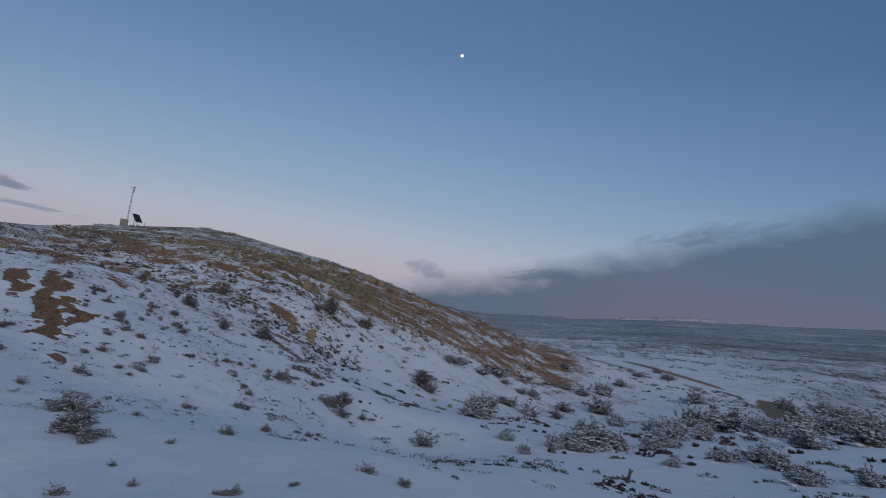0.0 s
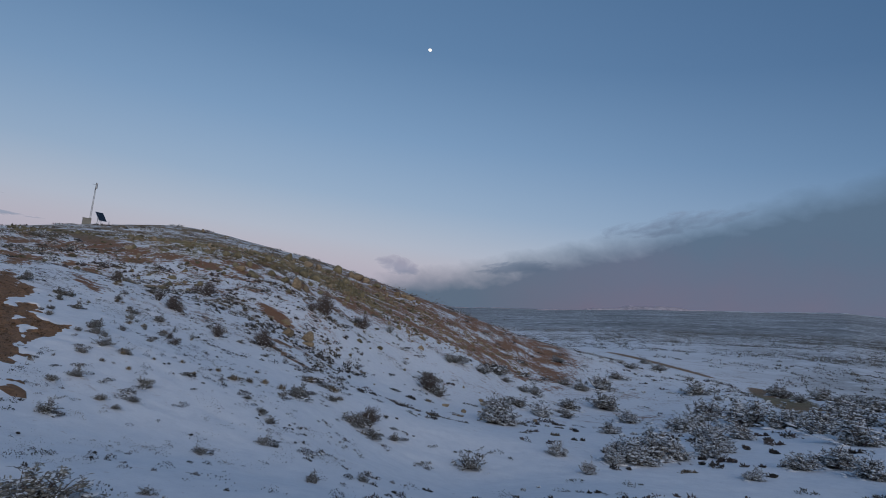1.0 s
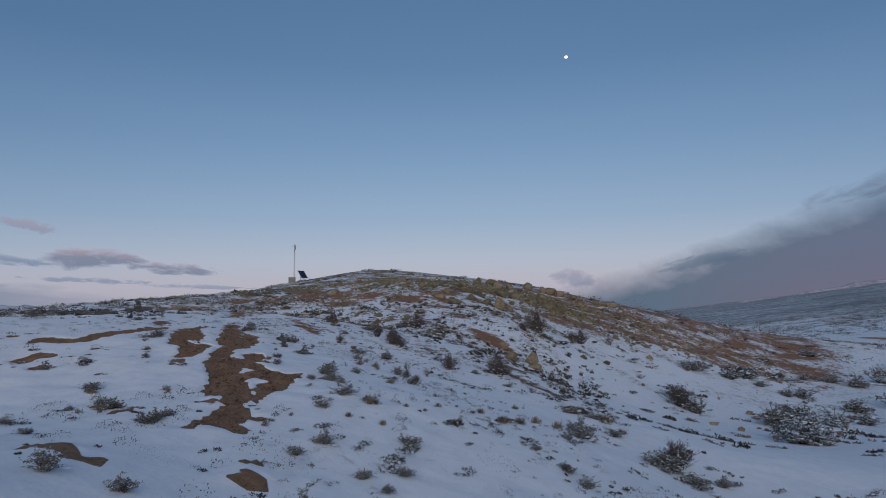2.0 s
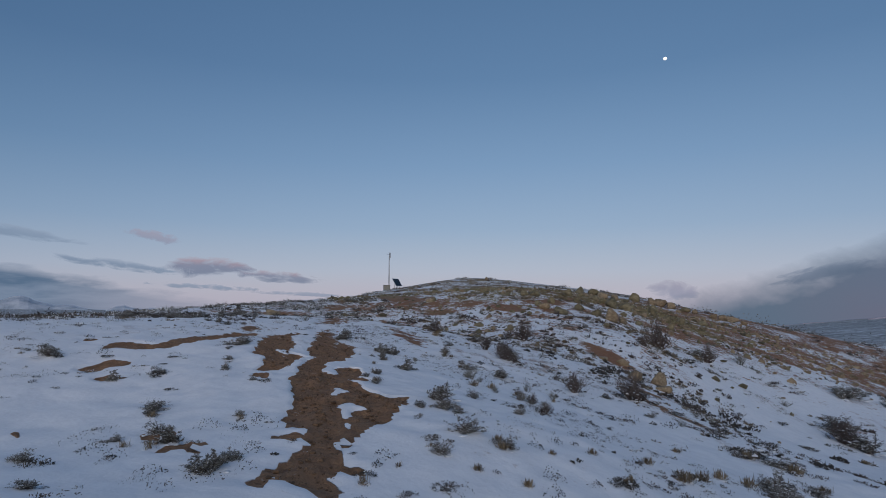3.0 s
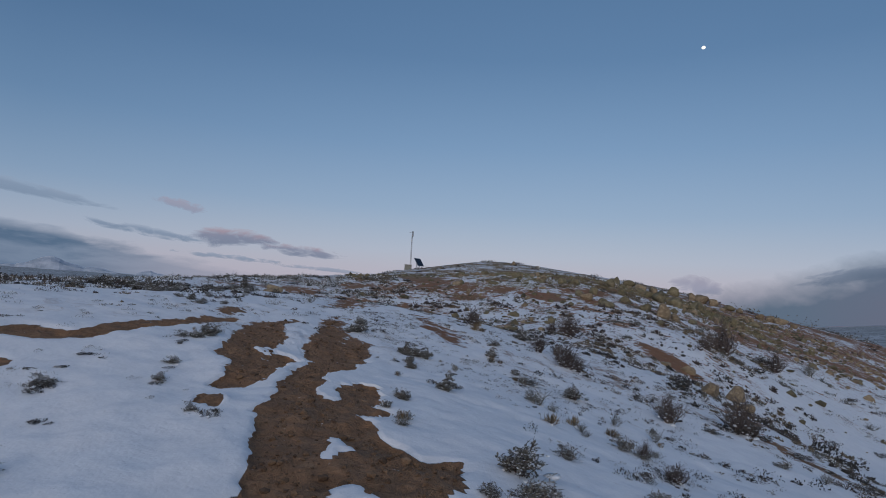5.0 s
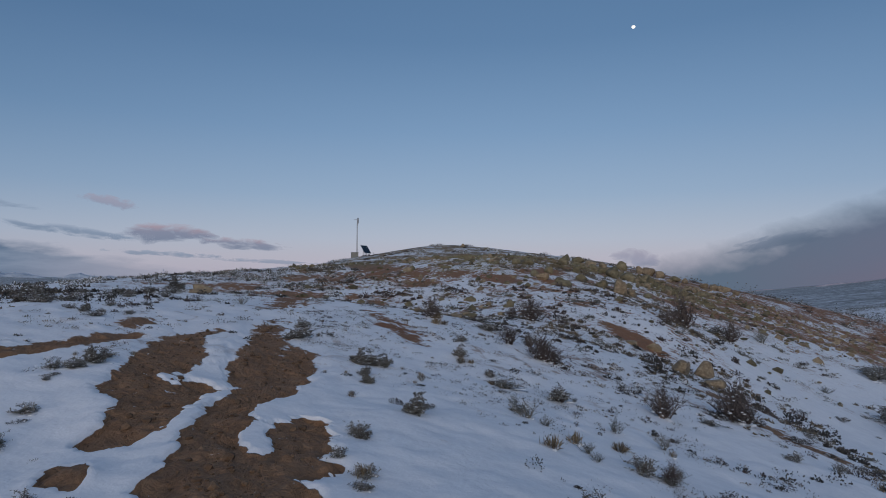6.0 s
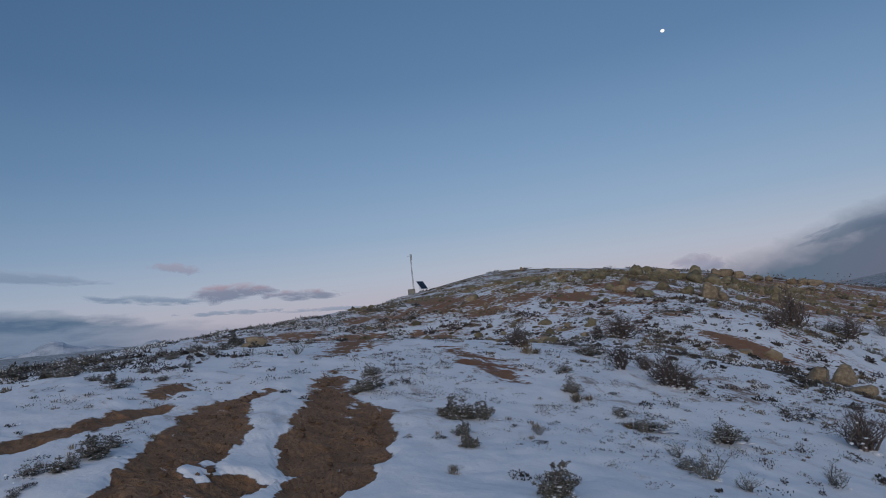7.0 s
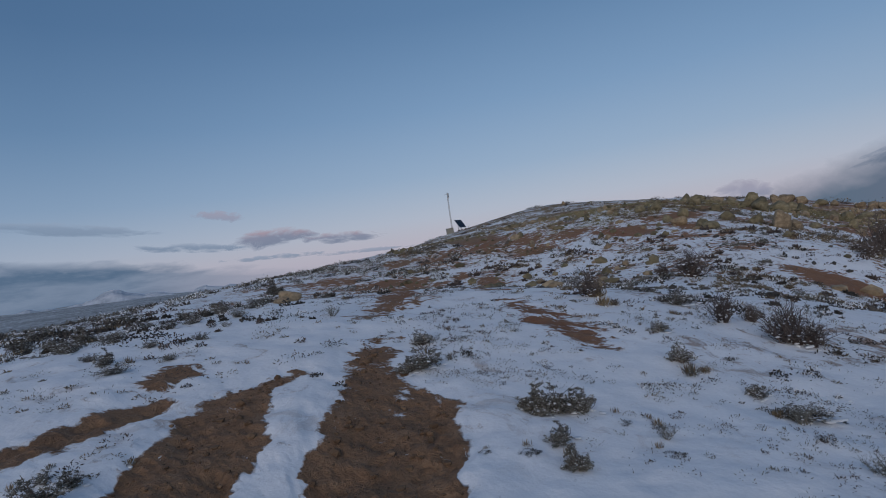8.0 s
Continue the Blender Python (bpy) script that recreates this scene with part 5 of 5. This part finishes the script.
scatter("far_scrub", SAGE, "scattered sagebrush on the snowy flat beyond the hill", "plants", 4200, 5, 22, 0.75, 0.45, on_plain, 45, 420, 0.4, (2, 56), clump=7, broad=0.4)
scatter("far_west_scrub", SAGE, "scattered sagebrush on the flat below the western slope", "plants", 2600, 15, 14, 0.5, 0.45, on_plain, 60, 420, 0.4, (-85, -52), broad=0.4)

# ------------------------------------------------------------------ rocks


def rock_mesh(name, seed, mat, blocky=0.5, detail=3):
    rng = random.Random(seed)
    bm = bmesh.new()
    bmesh.ops.create_icosphere(bm, subdivisions=detail, radius=1)
    shift = Vector((rng.uniform(-50, 50), rng.uniform(-50, 50), rng.uniform(-50, 50)))
    cuts = [(Vector((rng.gauss(0, 1), rng.gauss(0, 1), rng.gauss(0, 0.8))).normalized(), rng.uniform(0.5, 0.82)) for _ in range(14)]
    for v in bm.verts:
        p = v.co.normalized()
        r = 1 + 0.30 * noise.noise(p * 1.5 + shift) + 0.10 * noise.noise(p * 4 + shift) + 0.03 * noise.noise(p * 9 + shift)
        for way, far in cuts:
            along = p.dot(way) * r
            if along > far:
                r *= 1 - blocky * (1 - far / along)
        v.co = p * r
    me = bpy.data.meshes.new(name)
    bm.to_mesh(me)
    bm.free()
    me.materials.append(mat)
    me.polygons.foreach_set("use_smooth", [True] * len(me.polygons))
    return me


def rock(name, me, x, y, size, squash, turn, sink, label, group=""):
    ob = new(name, me)
    ob.matrix_basis = pose(x, y, at_ground(x, y) + size * squash * (1 - 2 * sink) * 0.9, 0, 0, turn) @ Matrix.Diagonal((size, size * 0.85, size * squash, 1))
    return tagged(ob, label, "rock", group)


TAN = [rock_mesh("boulder", s, ROCK, 1.0) for s in (51, 52, 53, 54)]
OLIVE = [rock_mesh("boulder", s, MOSSY, 1.0) for s in (61, 62, 63, 64, 65)]
rock("boulder", TAN[0], -6.0, 32.2, 0.42, 0.82, 20, 0.22, "tan sandstone boulder standing upright in snow", "pair of boulders")
rock("boulder", TAN[1], -6.78, 30.55, 0.45, 0.6, 80, 0.28, "rounded tan boulder in snow beside a taller one", "pair of boulders")
rock("boulder", TAN[2], -5.8, 31.25, 0.38, 0.55, 130, 0.3, "low tan boulder leaning downhill in snow", "pair of boulders")
rock("boulder", TAN[3], -17.95, 23.75, 0.30, 0.75, 40, 0.3, "brown boulder beside low sagebrush", "")
rock("boulder", TAN[1], -17.7, 23.3, 0.24, 0.4, 200, 0.35, "flat brown stone beside a boulder", "")
CREST_STONES = [
    (-14.57, 66.5, 0.79), (-14.23, 73.29, 0.82), (-12.19, 66.38, 0.78), (-11.21, 67.54, 0.68), (-9.78, 73.72, 1.36), (-8.03, 73.81, 0.61), (-7.15, 73.83, 0.85), (-6.0, 73.85, 0.72),
    (-4.69, 73.84, 0.72), (-3.71, 73.81, 0.54), (-1.97, 73.73, 0.53), (-1.11, 73.67, 0.7), (-0.24, 73.6, 0.87), (0.86, 73.5, 0.46), (-11.6, 40.76, 0.5), (-12.56, 41.46, 0.45),
    (-8.82, 42.29, 0.63), (-8.26, 43.05, 0.42), (-14.73, 44.8, 0.37), (-13.98, 45.18, 0.37), (-28.08, 76.89, 0.35), (-15.83, 44.75, 0.26)]
CREST_BLOCKS = [
    (-12.39, 48.14, 0.57), (-11.43, 40.33, 0.5), (-11.28, 45.52, 0.46), (-10.82, 50.0, 0.46), (-10.07, 48.78, 0.38), (-9.39, 48.0, 0.63), (-8.65, 48.97, 0.69), (-7.39, 62.23, 0.68),
    (-7.18, 55.44, 0.51), (-6.06, 57.62, 0.39), (-6.12, 52.54, 0.46), (-5.09, 55.11, 0.42), (-3.47, 61.1, 0.56), (-10.81, 42.91, 0.39), (-12.54, 43.37, 0.34), (-13.08, 42.07, 0.35),
    (-5.71, 48.32, 0.35), (-7.56, 44.95, 0.32), (-9.68, 42.54, 0.36), (-25.27, 77.67, 0.4), (-20.97, 48.34, 0.38), (-23.41, 49.94, 0.33)]
rng = random.Random(5)
for x, y, w in CREST_STONES:
    rock("boulder", rng.choice(TAN + OLIVE), x, y, min(w, 0.85), rng.uniform(0.6, 0.95), rng.uniform(0, 360), 0.27, "weathered tan boulder on the hill's crest", "boulders along the crest")
for x, y, w in CREST_BLOCKS:
    rock("boulder", rng.choice(OLIVE), x, y, w, rng.uniform(0.55, 0.95), rng.uniform(0, 360), 0.28, "olive lichened boulder on the hill's crest", "boulders along the crest")


def strewn(name, mat, count, seed, size, keep, label, nearest, farthest, fan):
    """Stones too plentiful to count, half sunk in the ground, as one object."""
    rng = np.random.default_rng(seed)
    base = bmesh.new()
    bmesh.ops.create_icosphere(base, subdivisions=1, radius=1)
    ball = np.array([v.co[:] for v in base.verts])
    tri = np.array([[v.index for v in f.verts] for f in base.faces])
    base.free()
    r, b = rng.uniform(nearest, farthest, count * 8), np.radians(rng.uniform(*fan, count * 8))
    x, y = r * np.sin(b), r * np.cos(b)
    ok = keep(x, y, rng.random(len(x)))
    x, y = x[ok][:count], y[ok][:count]
    big = size * np.exp(np.clip(rng.normal(0, 0.6, len(x)), -1.2, 0.8))
    shape = ball[None] * rng.uniform(0.55, 1.3, (len(x), len(ball), 1)) * rng.uniform(0.6, 1.2, (len(x), 1, 3)) * [1, 1, 0.75]
    foot = np.stack([x, y, ground_height(x, y)[0] + 0.15 * big], -1)
    verts = foot[:, None] + shape * big[:, None, None]
    faces = (np.arange(len(x)) * len(ball))[:, None, None] + tri[None]
    me = bpy.data.meshes.new(name)
    me.from_pydata(verts.reshape(-1, 3).tolist(), [], faces.reshape(-1, 3).tolist())
    me.materials.append(mat)
    return tagged(new(name, me), label, "stones", kind="stuff")


def stony(x, y, dice):
    face, more = on_hill(x, y)
    return dice < np.clip(0.25 + 1.2 * more + 0.6 * grain(x, y, 0.2, 3, 151), 0.02, 1) * face


strewn("crest_stone_litter", MOSSY, 1000, 3, 0.12, stony, "olive lichened stones strewn about the crest", 34, 70, (-34, 2))
strewn("slope_stone_litter", ROCK, 1500, 4, 0.12, stony, "tan stones strewn over the hill's shoulder", 30, 72, (-26, 12))


def crumbly(x, y, dice):
    rough = grain(x, y, 0.3, 3, 171) + 0.4 * grain(x, y, 1.1, 2, 173)
    return (dice < np.clip(0.35 + rough, 0.01, 1)) & (x < -4.5) & (soil_edge(x, y) < 0)


strewn("hill_rubble", DARK, 1000, 8, 0.045, crumbly, "dark crumbs of soil and stone on the snowy face", 28, 54, (-34, 2))


def clods():
    """Crumbs of soil and small stones on the bare trail."""
    rng = np.random.default_rng(9)
    base = bmesh.new()
    bmesh.ops.create_icosphere(base, subdivisions=1, radius=1)
    ball = np.array([v.co[:] for v in base.verts])
    tri = np.array([[v.index for v in f.verts] for f in base.faces])
    base.free()
    spots = []
    for line in TRAILS[:20]:
        for a, b in zip(line, line[1:]):
            n = int(110 * math.hypot(b[0] - a[0], b[1] - a[1]))
            q = rng.random(n)
            w = (a[2] + b[2]) * 0.62
            spots.append(np.stack([a[0] + (b[0] - a[0]) * q + rng.uniform(-w, w, n), a[1] + (b[1] - a[1]) * q + rng.uniform(-w, w, n)], -1))
    spots = np.concatenate(spots)
    spots = spots[soil_edge(spots[:, 0], spots[:, 1]) > 0.02]
    z = ground_height(spots[:, 0], spots[:, 1])[0]
    size = 0.007 * np.exp(np.clip(rng.normal(0, 0.75, len(spots)), -1.5, 1.7))
    jitter = rng.uniform(0.7, 1.3, (len(spots), len(ball), 1))
    verts = np.concatenate([spots, z[:, None] + 0.2 * size[:, None]], 1)[:, None] + ball[None] * jitter * size[:, None, None] * [1, 1, 0.7]
    faces = (np.arange(len(spots)) * len(ball))[:, None, None] + tri[None]
    me = bpy.data.meshes.new("soil_clods")
    me.from_pydata(verts.reshape(-1, 3).tolist(), [], faces.reshape(-1, 3).tolist())
    me.materials.append(CLOD)
    return tagged(new("soil_clods", me), "brown soil crumbs and pebbles on the bare trail", "soil", kind="stuff")


clods()

# ------------------------------------------------------------------ weather mast on the crest


def box(bm, x0, y0, z0, x1, y1, z1, edge=0.0):
    made = bmesh.ops.create_cube(bm, size=1, matrix=Matrix.Translation(((x0 + x1) / 2, (y0 + y1) / 2, (z0 + z1) / 2)) @ Matrix.Diagonal((x1 - x0, y1 - y0, z1 - z0, 1)))
    if edge:
        edges = {e for v in made["verts"] for e in v.link_edges}
        bmesh.ops.bevel(bm, geom=list(edges), offset=edge, segments=2, affect="EDGES")


def rod(bm, a, b, radius, sides=8):
    a, b = Vector(a), Vector(b)
    m = Matrix.Translation((a + b) / 2) @ (b - a).to_track_quat("Z", "Y").to_matrix().to_4x4()
    bmesh.ops.create_cone(bm, cap_ends=True, segments=sides, radius1=radius, radius2=radius, depth=(b - a).length, matrix=m)


def mast(x, y, turn):
    root = new("weather_mast")
    root.matrix_basis = pose(x, y, at_ground(x, y) + 0.05, 0, 0, turn)
    tagged(root, "slender galvanised lattice mast with instruments on a hilltop", "mast")
    top = 7.7
    for k in range(3):
        q = 2 * math.pi * k / 3
        bm = bmesh.new()
        rod(bm, (0.13 * math.cos(q), 0.13 * math.sin(q), -0.3), (0.09 * math.cos(q), 0.09 * math.sin(q), top - 0.9), 0.03, 6)
        part("leg", bm, STEEL, root)
    bm = bmesh.new()
    n = 20
    for k in range(n):
        for s in range(3):
            a, b = 2 * math.pi * s / 3, 2 * math.pi * (s + 1) / 3
            z0, z1 = 0.1 + k * (top - 0.9) / n, 0.1 + (k + 1) * (top - 0.9) / n
            rod(bm, (0.11 * math.cos(a), 0.11 * math.sin(a), z0), (0.11 * math.cos(b), 0.11 * math.sin(b), z1), 0.018, 4)
    part("lattice", bm, STEEL, root)
    bm = bmesh.new()
    rod(bm, (0, 0, top - 1.2), (0, 0, top), 0.05)
    part("top_pole", bm, STEEL, root)
    bm = bmesh.new()
    rod(bm, (0.16, 0, top - 0.95), (0.16, 0, top - 0.05), 0.10, 10)
    part("antenna", bm, STEEL, root, "pale cylindrical antenna")
    bm = bmesh.new()
    rod(bm, (-0.02, 0, top - 0.3), (-0.5, 0, top - 0.3), 0.03, 6)
    part("sensor_arm", bm, STEEL, root)


def cabinet(x, y, turn):
    root = new("equipment_cabinet")
    root.matrix_basis = pose(x, y, at_ground(x, y) - 0.05, 0, 0, turn)
    tagged(root, "tan metal equipment cabinet at the foot of a mast", "cabinet")
    bm = bmesh.new()
    box(bm, -0.56, -0.45, 0, 0.56, 0.45, 1.75, 0.03)
    part("body", bm, BOXPAINT, root)
    bm = bmesh.new()
    box(bm, -0.61, -0.51, 1.753, 0.61, 0.51, 1.82, 0.015)
    part("roof", bm, BOXPAINT, root)
    bm = bmesh.new()
    box(bm, -0.50, -0.48, 0.15, 0.50, -0.453, 1.62, 0.006)
    door = part("door", bm, BOXPAINT, root)
    bm = bmesh.new()
    box(bm, 0.40, -0.52, 0.8, 0.45, -0.482, 1.0, 0.004)
    part("handle", bm, STEEL, door)


def solar_panel(x, y, turn):
    root = new("solar_panel")
    root.matrix_basis = pose(x, y, at_ground(x, y), 0, 0, turn)
    tagged(root, "dark tilted solar panel on two steel posts", "solar panel")
    tilt = pose(0, 0, 2.25, 54, 0, 0)
    for name, size, mat, lift in (("frame", (0.80, 0.82, 0.03), STEEL, 0.0), ("cells", (0.76, 0.78, 0.008), CELL, 0.042)):
        bm = bmesh.new()
        box(bm, -size[0], -size[1], -size[2] + lift, size[0], size[1], size[2] + lift)
        bm.transform(tilt)
        part(name, bm, mat, root)
    for px, py in ((-0.4, 0.2), (0.4, 0.2)):
        bm = bmesh.new()
        rod(bm, (px, py, -0.3), (px, py, 2.6), 0.045)
        part("post", bm, STEEL, root)
    bm = bmesh.new()
    rod(bm, (-0.4, 0.2, 0.7), (0.4, 0.2, 2.1), 0.025, 6)
    part("brace", bm, STEEL, root)


mast(-52.75, 95.9, 30)
cabinet(-52.62, 94.9, 35)
solar_panel(-51.3, 96.3, 76)
bm = bmesh.new()
rod(bm, (0, 0, -0.2), (0, 0, 1.4), 0.05, 6)
me = bpy.data.meshes.new("marker_post")
bm.to_mesh(me)
bm.free()
me.materials.append(STEEL)
post = tagged(new("marker_post", me), "short steel post beside the solar panel", "post")
post.location = (-49.4, 95.3, at_ground(-49.4, 95.3))

# a broken stump in the dip
sv, sf = [], []
tube(sv, sf, [(0, 0, -0.1), (0.02, 0.0, 0.12), (0.05, 0.01, 0.26), (0.03, 0.0, 0.36)], [0.055, 0.05, 0.042, 0.02], 8)
tube(sv, sf, [(0.04, 0.01, 0.22), (0.13, 0.03, 0.33)], [0.03, 0.012], 6)
stump = tagged(new("dead_stump", mesh_from("dead_stump", sv, sf, TWIG)), "short dark dead stump standing in snow", "stump")
stump.location = (6.1, 14.0, at_ground(6.1, 14.0))
